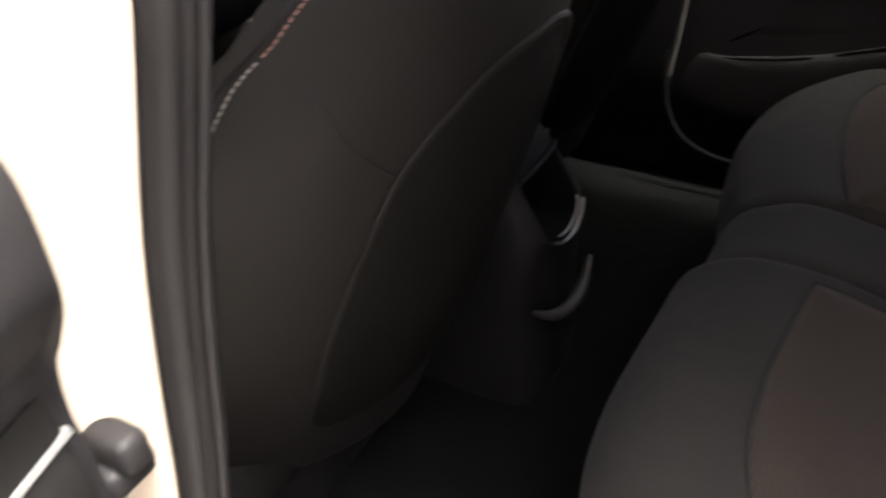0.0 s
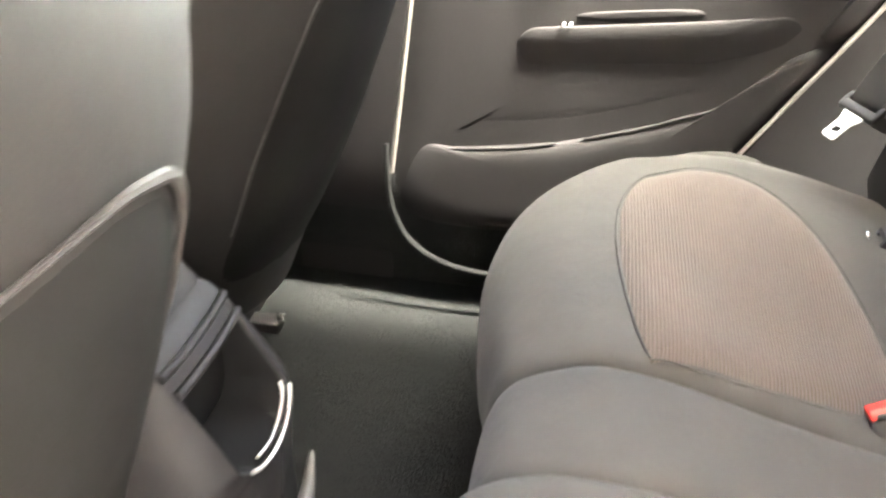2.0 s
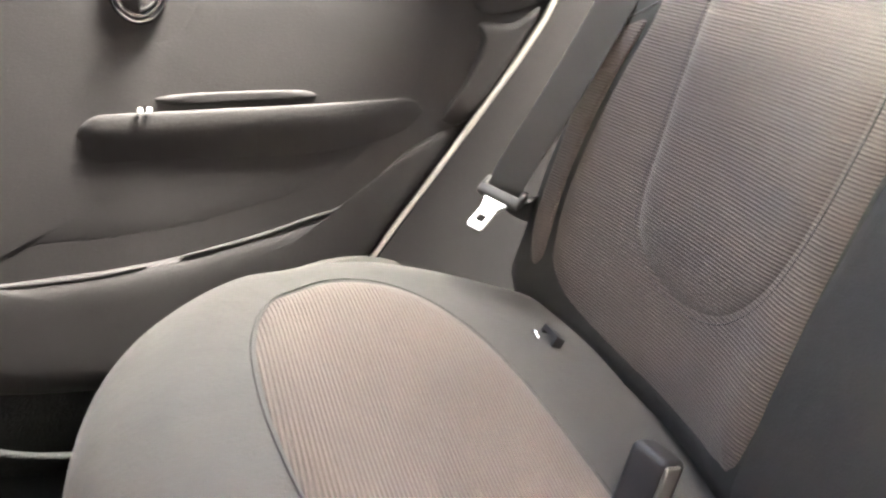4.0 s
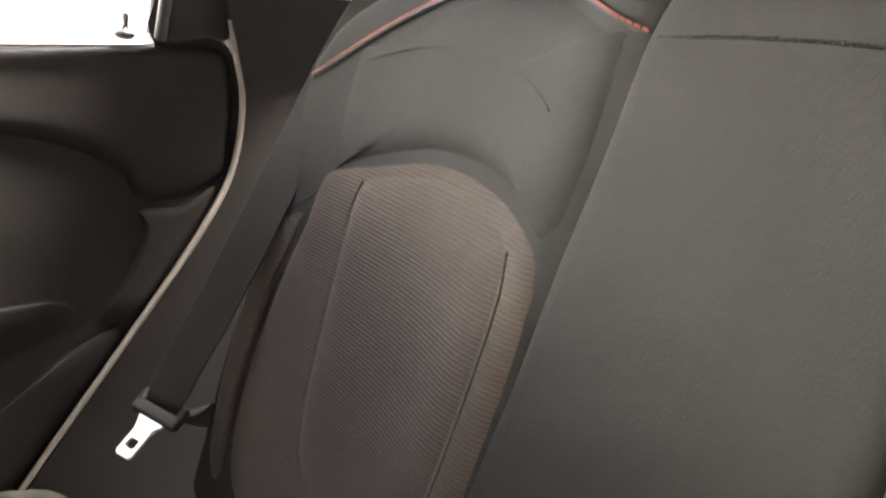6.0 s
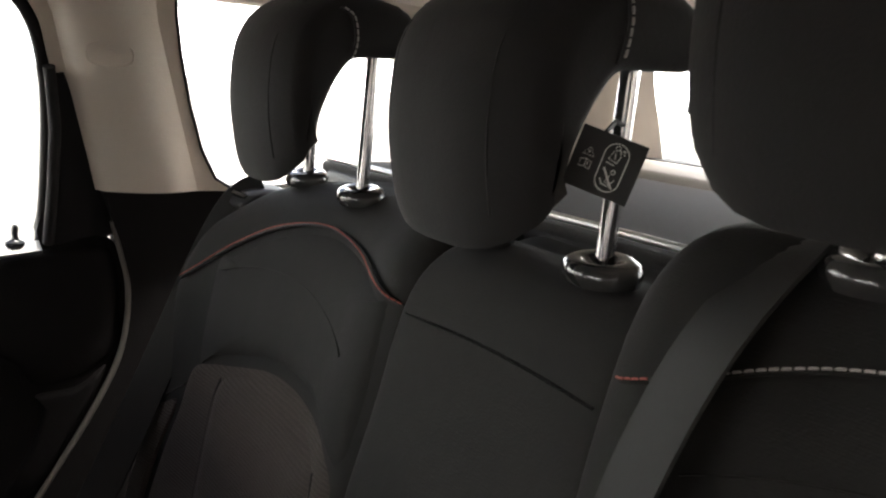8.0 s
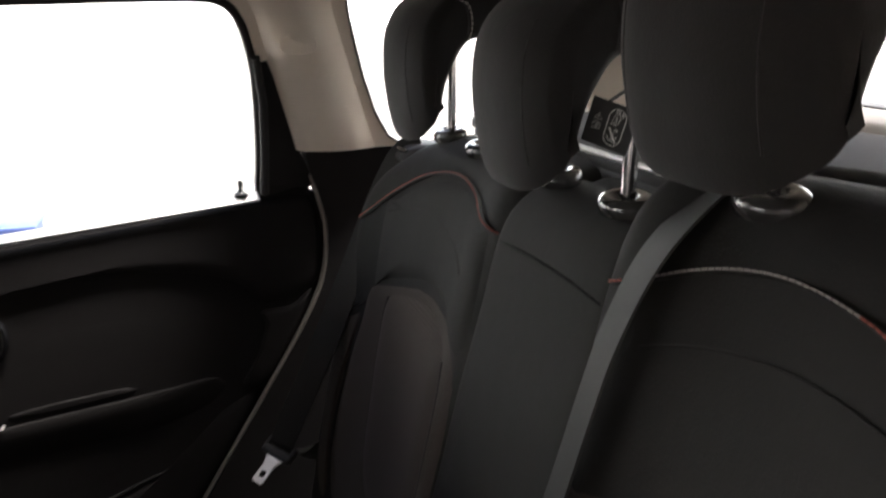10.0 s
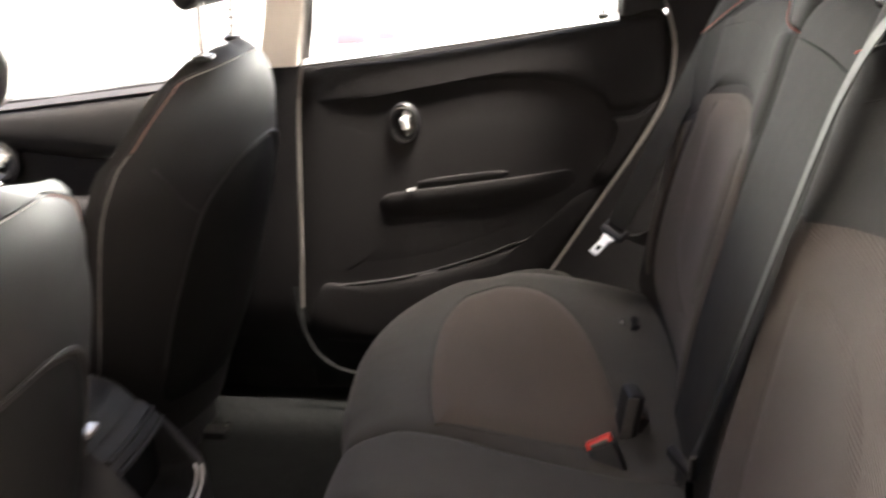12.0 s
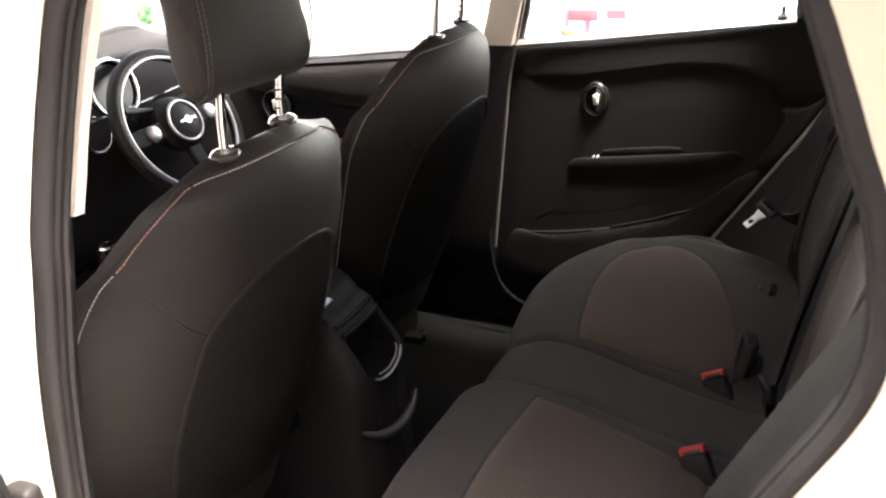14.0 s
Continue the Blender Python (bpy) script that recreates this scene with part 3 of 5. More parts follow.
solid("trim_tail_pillar", loft([[(0.98 + dx, 0.70 - 0.5 * max(0, z - 0.9), z), (1.30 + dx, 0.52, z), (1.34 + dx, 0.56, z), (1.0 + dx, 0.80, z)] for z, dx in ((0.5, 0.10), (0.9, 0.06), (1.05, 0.01), (1.22, -0.05))]), BEIGE, "beige tail pillar trim behind the quarter window", "pillar trim", "structure")
# tailgate with its window
tail_in = [(1.30 - 0.25 * (z - 1.0), y, z) for y, z in ((-0.56, 1.008), (0.56, 1.008), (0.55, 1.17), (0.50, 1.222), (-0.50, 1.222), (-0.55, 1.17))]
tail_out = [(1.30 - 0.25 * (z - 1.0), y, z) for y, z in ((-0.72, 0.55), (0.72, 0.55), (0.66, 1.2), (0.5, 1.28), (-0.5, 1.28), (-0.66, 1.2))]
solid("tailgate", framed(tail_out, tail_in, 0.05, (1, 0, 0)), PLASTIC, "black-trimmed tailgate of the car, closed", "tailgate", "structure", smooth=False)
solid("window_tail", plate([Vector(p) + Vector((0.02, 0, 0)) for p in tail_in], 0.004, (1, 0, 0)), CLEARPANE, "clear tailgate window glass", "window", "structure", smooth=False).visible_shadow = False
wiper = thing("rear_wiper", (1.34, 0.0, 0.98), "black rear wiper resting at the window foot", "wiper")
part("arm", tube([(1.335, -0.02, 1.010), (1.338, 0.12, 1.032), (1.336, 0.26, 1.036)], lambda t: 0.010 - 0.004 * t, 8), PLASTIC, wiper)
part("blade", tube([(1.330, -0.04, 1.020), (1.330, 0.14, 1.026), (1.330, 0.33, 1.022)], 0.006, 6), RUBBER, wiper)
shelf = thing("parcel_shelf", (1.0, 0, 0.9), "black cloth parcel shelf with a pale front edge", "shelf")
part("board", block((0.78, -0.60, 0.968), (1.24, 0.60, 0.986), 0.006), SHELF, shelf)
part("rear_ledge", pad(lambda u: spline([(1.20, 0.960), (1.21, 0.992), (1.23, 1.000), (1.285, 1.006), (1.30, 0.960)], 4, True), -0.6, 0.6, 0.03, lambda u, p: Vector((p.x, u, p.y)), n=4), STRIP, shelf, "pale grey rear ledge")
part("front_edge", tube([(0.778, -0.58, 0.992), (0.772, 0.0, 0.996), (0.778, 0.58, 0.992)], 0.0035, 8), SATIN, shelf, "pale edge bead")
part("roller_case", block((0.775, -0.58, 0.925), (0.86, 0.58, 0.980), 0.012), PLASTIC, shelf, "black roller case")

# grab handle on the far roof rail
grab = thing("grab_handle", (0.25, 0.60, 1.16), "beige folding grab handle on the roof rail", "grab handle")
part("bar", tube(spline([(0.13, 0.590, 1.186), (0.15, 0.560, 1.176), (0.25, 0.552, 1.172), (0.33, 0.560, 1.176), (0.352, 0.590, 1.186)], 5), 0.011, 8, flat=0.7), BEIGE, grab)
for x in (0.13, 0.352):
    part("mount", block((x - 0.022, 0.575, 1.174), (x + 0.022, 0.605, 1.200), 0.008), BEIGE, grab)


# ---- rear bench ----
FX = smooth([(0.0, 0.033), (0.10, 0.024), (0.16, 0.006), (0.24, -0.006), (0.32, -0.012), (0.40, -0.004), (0.46, 0.014), (0.51, 0.040), (0.56, 0.080), (0.60, 0.145), (0.63, 0.24), (0.645, 0.32)])
FX_NEAR = smooth([(0.0, 0.004), (0.07, -0.002), (0.16, -0.006), (0.24, -0.010), (0.32, -0.012), (0.40, -0.004), (0.46, 0.014), (0.51, 0.040), (0.56, 0.080), (0.60, 0.145), (0.63, 0.24), (0.645, 0.32)])
ZT = smooth([(-0.1, 0.372), (0.02, 0.376), (0.14, 0.382), (0.20, 0.374), (0.30, 0.346), (0.40, 0.318), (0.50, 0.300), (0.62, 0.292)])


def dish(x, y):
    """How far the outer part of a cushion rises beside the door, above the middle."""
    k = max(0.0, min(1.0, (y - 0.13) / 0.35))
    return k * k * (3 - 2 * k) * lerp(RISE, x) - 4.5 * max(0.0, y - 0.54) ** 2 * max(0.0, min(1.0, (x - 0.10) / 0.08))


RISE = smooth([(0.10, 0.0), (0.16, 0.002), (0.20, 0.008), (0.25, 0.030), (0.32, 0.050), (0.42, 0.058), (0.54, 0.044), (0.62, 0.030)])


def cushion_ring(f, low=0.0):
    xs = [f + 0.10 + (0.62 - f - 0.10) * i / 6 for i in range(7)]
    pts = [(f + 0.070, 0.05), (f + 0.020, 0.13), (f - 0.004, 0.20), (f - 0.010, 0.26), (f - 0.003, 0.307), (f + 0.016, 0.343), (f + 0.053, 0.3685 - low)] + [(x, lerp(ZT, x) - low) for x in xs] + [(0.62, 0.10)]
    return spline([Vector(p) for p in pts], 5, True)


def side_of(sign):
    """Seat side: 1 beside the far door, -1 beside the open door."""
    return (lambda y: y) if sign > 0 else (lambda y: -0.012 - y)


bench = thing("rear_bench", (0.3, 0, 0.05), "charcoal cloth rear bench with brown ribbed panels and red stitching", "car seat")
part("centre_pad", pad(lambda u: cushion_ring(0.022 + 0.6 * (u + 0.006) ** 2, 0.004), -0.086, 0.076, 0.026, lambda u, p: Vector((p.x, u, p.y)), n=8), CLOTH, bench, "narrow charcoal middle pad")
SEAT_PANEL = [(0.171, 0.088), (0.152, 0.173), (0.140, 0.272), (0.139, 0.360), (0.147, 0.420), (0.163, 0.468), (0.184, 0.500), (0.225, 0.518), (0.28, 0.512), (0.335, 0.478), (0.385, 0.410), (0.425, 0.315), (0.450, 0.215), (0.452, 0.140), (0.42, 0.113), (0.36, 0.104), (0.26, 0.090), (0.19, 0.086)]
SEAT_PANEL_NEAR = [(0.160, 0.108), (0.157, 0.115), (0.149, 0.18)] + SEAT_PANEL[2:-4] + [(0.42, 0.115), (0.28, 0.107), (0.17, 0.107)]
for sign in (1, -1):
    my = side_of(sign)
    outline = spline(SEAT_PANEL if sign > 0 else SEAT_PANEL_NEAR, 6, True)
    body = part("seat_pad", pad(lambda u: cushion_ring(lerp(FX if sign > 0 else FX_NEAR, u)), 0.066, 0.640, 0.030, lambda u, p: Vector((p.x, my(u), p.y + dish(p.x, u) * max(0.0, min(1.0, (p.y - 0.16) / 0.14)))), n=48), CLOTH, bench, "charcoal outer seat pad")
    part("seat_panel", patch(lambda a, b: Vector((a, my(b), lerp(ZT, a) + dish(a, b))), outline, 0.010, (0, 0, 1), rings=8, edge=10, sink=0.003, center=(0.28, 0.29)), BROWN, body, "brown ribbed cloth seat panel")
    part("panel_seam", tube([Vector((p.x, my(p.y), lerp(ZT, p.x) + dish(p.x, p.y) + 0.0002)) for p in outline], 0.0012, 6, True), CLOTH, body)
    # dark cloth tube draws the shade of the crease along the front
    part("front_crease_shade", tube([Vector((p.x - 0.001, my(p.y), lerp(ZT, p.x) + dish(p.x, p.y) + 0.0002)) for p in outline[:37]], 0.0009, 6), BACKCLOTH, body)

# backrests
XB = smooth([(0.38, 0.540), (0.48, 0.553), (0.60, 0.576), (0.74, 0.606), (0.80, 0.622), (0.91, 0.650), (0.95, 0.662), (1.0, 0.69)])


def back_side(sign):
    return (lambda y: y) if sign > 0 else (lambda y: 0.040 - y)


def bol(y):
    return -0.030 * max(0.0, (y - 0.40) / 0.18) ** 2 + 0.010 * math.exp(-((y - 0.31) / 0.10) ** 2) - 0.008 * math.exp(-((y - 0.17) / 0.04) ** 2)


EDGE = smooth([(0.12, 0.915), (0.18, 0.935), (0.25, 0.949), (0.33, 0.953), (0.42, 0.935), (0.50, 0.90), (0.56, 0.862), (0.62, 0.82)])
EDGE_NEAR = smooth([(0.12, 0.905), (0.189, 0.927), (0.231, 0.943), (0.272, 0.954), (0.316, 0.959), (0.365, 0.957), (0.40, 0.951), (0.48, 0.924), (0.56, 0.882), (0.62, 0.83)])
TOP = smooth([(0.12, 0.972), (0.20, 0.978), (0.40, 0.978), (0.50, 0.96), (0.58, 0.915), (0.62, 0.875)])


def back_ring(y, zf, zt, shift=0.0):
    zs = [0.330 + (zf - 0.330) * i / 7 for i in range(8)]
    front = [(lerp(XB, z) + shift, z) for z in zs]
    xt = front[-1][0]
    pts = [(0.60, 0.318)] + front + [(xt + 0.022, zf + (zt - zf) * 0.75), (xt + 0.055, zt + 0.003), (xt + 0.10, zt), (xt + 0.125, zt - 0.03), (0.73, 0.60), (0.68, 0.318)]
    return spline([Vector(p) for p in pts], 3, True)


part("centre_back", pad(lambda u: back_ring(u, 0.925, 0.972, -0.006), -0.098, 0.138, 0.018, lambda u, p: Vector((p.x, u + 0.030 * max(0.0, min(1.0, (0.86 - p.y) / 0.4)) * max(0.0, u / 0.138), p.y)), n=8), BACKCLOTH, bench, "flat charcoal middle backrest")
# seam tube; the shade of its crease is in the dark colour
part("seam", tube([(lerp(XB, 0.915) - 0.0045, y, 0.917 + 0.006 * math.cos(y * 12)) for y in np.linspace(-0.088, 0.128, 10)], 0.0013, 6), CARPET, bench)
COVER_NEAR = [(0.152, 0.756), (0.176, 0.771), (0.23, 0.790), (0.277, 0.803), (0.32, 0.814), (0.362, 0.821), (0.423, 0.824), (0.472, 0.812), (0.52, 0.785), (0.556, 0.73), (0.568, 0.60), (0.566, 0.48), (0.56, 0.40), (0.54, 0.365), (0.45, 0.348), (0.30, 0.346), (0.19, 0.348), (0.156, 0.37), (0.151, 0.58)]
COVER = [(0.148, 0.730), (0.150, 0.754), (0.160, 0.773), (0.19, 0.787), (0.24, 0.797), (0.30, 0.802), (0.36, 0.800), (0.41, 0.789), (0.45, 0.778), (0.49, 0.767), (0.517, 0.757), (0.527, 0.740), (0.531, 0.70), (0.542, 0.65), (0.552, 0.58), (0.557, 0.50), (0.553, 0.43), (0.535, 0.385), (0.48, 0.355), (0.38, 0.342), (0.26, 0.340), (0.17, 0.345), (0.150, 0.37), (0.147, 0.58)]
PANEL = [(0.448, 0.758), (0.453, 0.725), (0.447, 0.65), (0.440, 0.585), (0.433, 0.53), (0.416, 0.487), (0.376, 0.460), (0.32, 0.448), (0.27, 0.456), (0.235, 0.475), (0.207, 0.508), (0.192, 0.545), (0.184, 0.59), (0.180, 0.635), (0.178, 0.69), (0.180, 0.735), (0.192, 0.762), (0.235, 0.777), (0.29, 0.784), (0.35, 0.783), (0.41, 0.772)]
PANEL_NEAR = [(0.192, 0.755), (0.228, 0.770), (0.29, 0.777), (0.36, 0.773), (0.42, 0.757), (0.462, 0.725), (0.470, 0.66), (0.452, 0.57), (0.405, 0.512), (0.335, 0.484), (0.265, 0.475), (0.228, 0.492), (0.207, 0.55), (0.196, 0.66)]
for sign in (1, -1):
    my = back_side(sign)
    rim = EDGE if sign > 0 else EDGE_NEAR
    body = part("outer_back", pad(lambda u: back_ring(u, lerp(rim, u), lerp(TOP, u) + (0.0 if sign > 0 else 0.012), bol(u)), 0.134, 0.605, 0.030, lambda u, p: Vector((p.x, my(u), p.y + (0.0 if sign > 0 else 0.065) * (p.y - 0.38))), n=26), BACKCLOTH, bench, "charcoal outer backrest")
    lift = 0.0 if sign > 0 else 0.065
    def surf(a, b, my=my, lift=lift):
        turn = max(0.0, min(1.0, 1 - (a - 0.134) / 0.030))
        return Vector((lerp(XB, b) + bol(a) + 0.028 * (1 - math.sqrt(1 - min(0.98, turn) ** 2)), my(a), b + lift * (b - 0.38)))
    panel = PANEL if sign > 0 else [(0.018 + a, b - 0.040) for a, b in PANEL_NEAR]

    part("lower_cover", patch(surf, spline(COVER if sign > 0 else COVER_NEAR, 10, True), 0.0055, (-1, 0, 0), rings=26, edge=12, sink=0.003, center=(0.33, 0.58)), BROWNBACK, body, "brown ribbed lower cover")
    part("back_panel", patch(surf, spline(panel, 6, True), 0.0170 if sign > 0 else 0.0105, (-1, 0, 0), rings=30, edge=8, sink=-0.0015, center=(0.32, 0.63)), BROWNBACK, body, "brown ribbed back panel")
    # seam tube in dark cloth colour, doubling as the groove's shade
    part("panel_seam", tube([surf(p.x, p.y) + Vector((-0.0048, 0, 0)) for p in spline(panel[:17] if sign > 0 else panel[5:] + panel[:1], 4)], 0.0011, 6), BACKCLOTH, body)
    brow = [(y, lerp(rim, y) - 0.012) for y in np.linspace(0.142, 0.535, 18)]
    cover = COVER if sign > 0 else COVER_NEAR
    hem = [(0.140, 0.802), (0.150, 0.783)] + [(a, b + 0.003) for a, b in cover[2:11]]
    if sign > 0:
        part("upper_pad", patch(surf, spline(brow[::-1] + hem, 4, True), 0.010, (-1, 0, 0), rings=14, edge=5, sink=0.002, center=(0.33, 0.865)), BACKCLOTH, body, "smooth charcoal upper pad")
        wing = [(0.531, 0.712), (0.556, 0.704), (0.582, 0.686), (0.588, 0.60), (0.588, 0.50), (0.586, 0.42), (0.570, 0.375), (0.556, 0.40), (0.559, 0.50), (0.554, 0.58), (0.544, 0.65)]
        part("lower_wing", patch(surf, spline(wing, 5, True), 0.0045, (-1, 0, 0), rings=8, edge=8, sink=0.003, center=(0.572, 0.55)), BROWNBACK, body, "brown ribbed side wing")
        part("wing_seam", tube([surf(a, b) + Vector((-0.0006, 0, 0)) for a, b in ((0.527, 0.726), (0.548, 0.712), (0.570, 0.698), (0.585, 0.678))], 0.0012, 5), RUBBER, body)
    arch = [surf(y, lerp(rim, y) - 0.004) + Vector((-0.004, 0, 0)) for y in np.linspace(0.142, 0.585, 40)]
    part("edge_piping", tube(arch, 0.0018, 6), PIPING if sign > 0 else BACKCLOTH, body)
    thread = [p + Vector((-0.0016, 0, 0.0012)) for p in arch]
    part("stitching", stitches(thread if sign > 0 else thread[20:], 0.0060, 0.0042, 0.00075, (-0.0012, 0, 0.0008)), REDTHREAD, body, "fine red stitched seam")
    if sign < 0:
        part("stitching", stitches(thread[:4], 0.0060, 0.0042, 0.00075, (-0.0012, 0, 0.0008)), REDTHREAD, body, "fine red stitched seam")
        part("stitching", stitches(thread[3:21], 0.0060, 0.0042, 0.00080, (-0.0012, 0, 0.0008)), GREYTHREAD, body, "fine grey stitched seam")
    low = [surf(y, (0.892 if sign > 0 else 0.912) - 1.2 * (y - 0.36) ** 2 - (0.05 if y > 0.5 else 0) * (y - 0.5)) + Vector((-0.0012, 0, 0)) for y in np.linspace(0.20, 0.50, 24)]
    part("cross_seam", tube([p + Vector((-0.0088 if sign > 0 else 0.0, 0, 0)) for p in low], 0.0009, 5), BACKCLOTH, body)


def rear_headrest(y0, w, post_y, dz=0.0, pdz=0.0, tall=0.0):
    h = thing("rear_headrest", (0.70, y0, 0.978), "black cloth hooked headrest on chrome posts", "headrest", "rear headrests")

    def prof(u):
        s = abs(u) / (w / 2)
        k = 0.026 * s ** 2.8
        b = 0.036 * s ** 3.5
        pts = [(0.576 + k, 1.022 + b * 0.5), (0.570 + k, 1.070), (0.574 + k, 1.118), (0.596 + k * 0.8, 1.152 - k * 0.3), (0.640, 1.168 - k * 0.3), (0.695, 1.164 - k * 0.3), (0.718, 1.146 - k * 0.3), (0.724, 1.126), (0.712, 1.114), (0.686, 1.112), (0.654, 1.110), (0.630 + k * 0.4, 1.099), (0.611 + k * 0.55, 1.072), (0.604 + k * 0.55, 1.035 + b * 0.5), (0.598 + k * 0.7, 1.006 + b), (0.586 + k * 0.9, 0.993 + b)]
        return spline([Vector((x, z + dz + (z - 0.993) * tall)) for x, z in pts], 3, True)

    shape = rounded(prof, -w / 2, w / 2, 0.0105, lambda u, p: Vector((p.x + 0.030, y0 + u, p.y)))
    part("pad", shape, HEADCLOTH, h, "black cloth pad")
    for s in (-1, 1):
        yy = y0 + s * (w / 2 - 0.034)
        line = cling(shape, [(0.5, yy, z + dz) for z in np.linspace(1.02, 1.135, 14)], (-1, 0, 0), -0.0004) + cling(shape, [(x, yy, 1.1) for x in np.linspace(0.640, 0.730, 10)], (0, 0, 1), -0.0004)
        part("pad_seam", tube(line, 0.0010, 5), HEADCLOTH, h)
        part("thread", stitches([p + Vector((0, s * -0.004, 0)) for p in line], 0.0090, 0.0042, 0.0006, (-0.0004, 0, 0.0003)), DIMTHREAD, h)
        side = cling(shape, spline([(0.664, y0, 1.162 + dz), (0.675, y0, 1.155 + dz), (0.679, y0, 1.135 + dz), (0.675, y0, 1.113 + dz)], 6), (0, s, 0), 0.0006)
        part("side_seam", tube([p + Vector((-0.004, 0, 0)) for p in side], 0.0012, 5), RUBBER, h)
        part("side_thread", stitches(side, 0.0062, 0.0046, 0.0009, (0, s * 0.0006, 0)), GREYTHREAD, h, "pale side stitching")
        yp = post_y + s * 0.068
        part("post", tube([(0.702, yp, 0.950 + pdz), (0.705, yp, 1.05 + pdz), (0.707, yp, 1.130 + dz)], 0.0065, 12), CHROME, h, "chrome post")
        ring = moved(lathe([(0.008, 0.005), (0.012, 0.009), (0.019, 0.0105), (0.0245, 0.008), (0.027, 0.002), (0.0255, -0.005), (0.008, -0.007)], 28), Matrix.Translation((0.702, yp, 0.982 + pdz)) @ Matrix.Rotation(radians(-8), 4, "Y") @ Matrix.Diagonal((0.85, 1.15, 1, 1)))
        part("collar", ring, COLLAR, h, "glossy dark grey collar")
    return h


rear_headrest(0.396, 0.178, 0.395, -0.006, -0.004, 0.07)
rear_headrest(0.044, 0.186, 0.044)
rear_headrest(-0.238, 0.196, -0.275, 0.053, 0.040)

# warning tag hung on the centre headrest post
tag = thing("warning_tag", (0.668, -0.052, 1.055), "black card tag with white warning pictograms on a headrest post", "tag")
tm = Matrix.Translation((0.668, -0.052, 1.055)) @ Matrix.Rotation(radians(40), 4, "Z") @ Matrix.Rotation(radians(16), 4, "X") @ Matrix.Scale(0.56, 4)
part("card", moved(block((-0.001, -0.036, -0.033), (0.001, 0.036, 0.033), 0.0008, 1), tm), BLACKCARD, tag, "black card", smooth=False)


def ink(name, geo):
    part(name, moved(geo, tm), WHITEINK, tag)


pill = [(-0.0018, -0.008 + 0.013 * math.cos(a), (0.013 if math.sin(a) > 0 else -0.013) + 0.013 * math.sin(a)) for a in np.linspace(0.001, 2 * math.pi - 0.001, 32, endpoint=False)]
ink("oval_outline", tube(pill, 0.0006, 5, True))
INK = -0.0018


def stroke(pts, r=0.0006, closed=False):
    return tube([(INK, y, z) for y, z in pts], r, 5, closed)


def ringlet(y, z, r):
    return stroke([(y + r * math.cos(a), z + r * math.sin(a)) for a in np.linspace(0, 2 * math.pi, 12, endpoint=False)], 0.0005, True)


ink("adult_mark", joined(ringlet(-0.007, 0.021, 0.0024), stroke([(-0.004, 0.017), (-0.001, 0.008), (-0.011, 0.006), (-0.013, 0.015)]), stroke([(-0.006, 0.016), (-0.008, 0.009)]), stroke([(0.000, 0.004), (-0.009, 0.003)])))
ink("arrow_mark", joined(stroke([(-0.010, 0.020), (-0.012, 0.016)]), stroke([(-0.016, 0.020), (-0.013, 0.021), (-0.016, 0.016)], 0.0009)))
ink("child_mark", joined(ringlet(-0.011, -0.004, 0.0022), stroke([(-0.009, -0.008), (-0.006, -0.016), (-0.012, -0.018), (-0.015, -0.011)]), stroke([(0.000, -0.014), (-0.004, -0.019), (-0.011, -0.020)])))
ink("cross_mark", stroke([(0.000, -0.002), (-0.015, -0.021)], 0.0011))
ink("triangle_mark", joined(stroke([(0.014, 0.004), (0.020, 0.013), (0.026, 0.004)], 0.0005, True), stroke([(0.020, 0.0095), (0.020, 0.0065)], 0.0006)))
ink("book_mark", joined(stroke([(0.014, -0.010), (0.020, -0.0085), (0.026, -0.010), (0.026, -0.002), (0.020, -0.0005), (0.014, -0.002)], 0.0005, True), stroke([(0.020, -0.001), (0.020, -0.008)], 0.0004), stroke([(0.0175, -0.003), (0.0175, -0.006)], 0.0006)))
part("loop_cord", tube([(0.668, -0.050, 1.074), (0.690, -0.034, 1.080), (0.7105, -0.024, 1.076), (0.700, -0.020, 1.068)], 0.0016, 6), RUBBER, tag, "black cord round the post")

# ---- belts ----
belt = thing("seat_belt", (0.55, 0.57, 0.35), "dark grey seat belt with a bright steel tongue, hanging", "seat belt", "seat belts")
part("strap", ribbon(spline([(0.690, 0.560, 0.952), (0.660, 0.575, 0.930), (0.625, 0.585, 0.86), (0.570, 0.574, 0.74), (0.506, 0.566, 0.60), (0.468, 0.566, 0.52), (0.458, 0.566, 0.482), (0.500, 0.600, 0.455), (0.560, 0.62, 0.44)], 5), 0.046, 0.0016, (-0.72, -0.69, 0.05)), WEBBING, belt, "dark grey webbing")
e1 = Vector((0.037, -0.053, -0.008)).normalized()
e3 = e1.cross(Vector((-0.033, -0.028, -0.034))).normalized()
e2 = e3.cross(e1)
tm2 = Matrix((e1, e3, e2)).transposed().to_4x4()
tm2.translation = (0.4500, 0.559, 0.483)
tongue = part("tongue_cover", moved(joined(block((-0.031, -0.006, -0.004), (0.031, 0.006, 0.012), 0.005), block((-0.031, -0.006, -0.016), (-0.022, 0.006, 0.004), 0.004), block((0.022, -0.006, -0.016), (0.031, 0.006, 0.004), 0.004)), tm2), PLASTIC, belt, "black tongue cover")
blade_out = [(-0.018, -0.0015, 0.008), (0.018, -0.0015, 0.008), (0.0105, -0.0015, 0.020), (0.0105, -0.0015, 0.054), (0.008, -0.0015, 0.057), (-0.008, -0.0015, 0.057), (-0.0105, -0.0015, 0.054), (-0.0105, -0.0015, 0.020)]
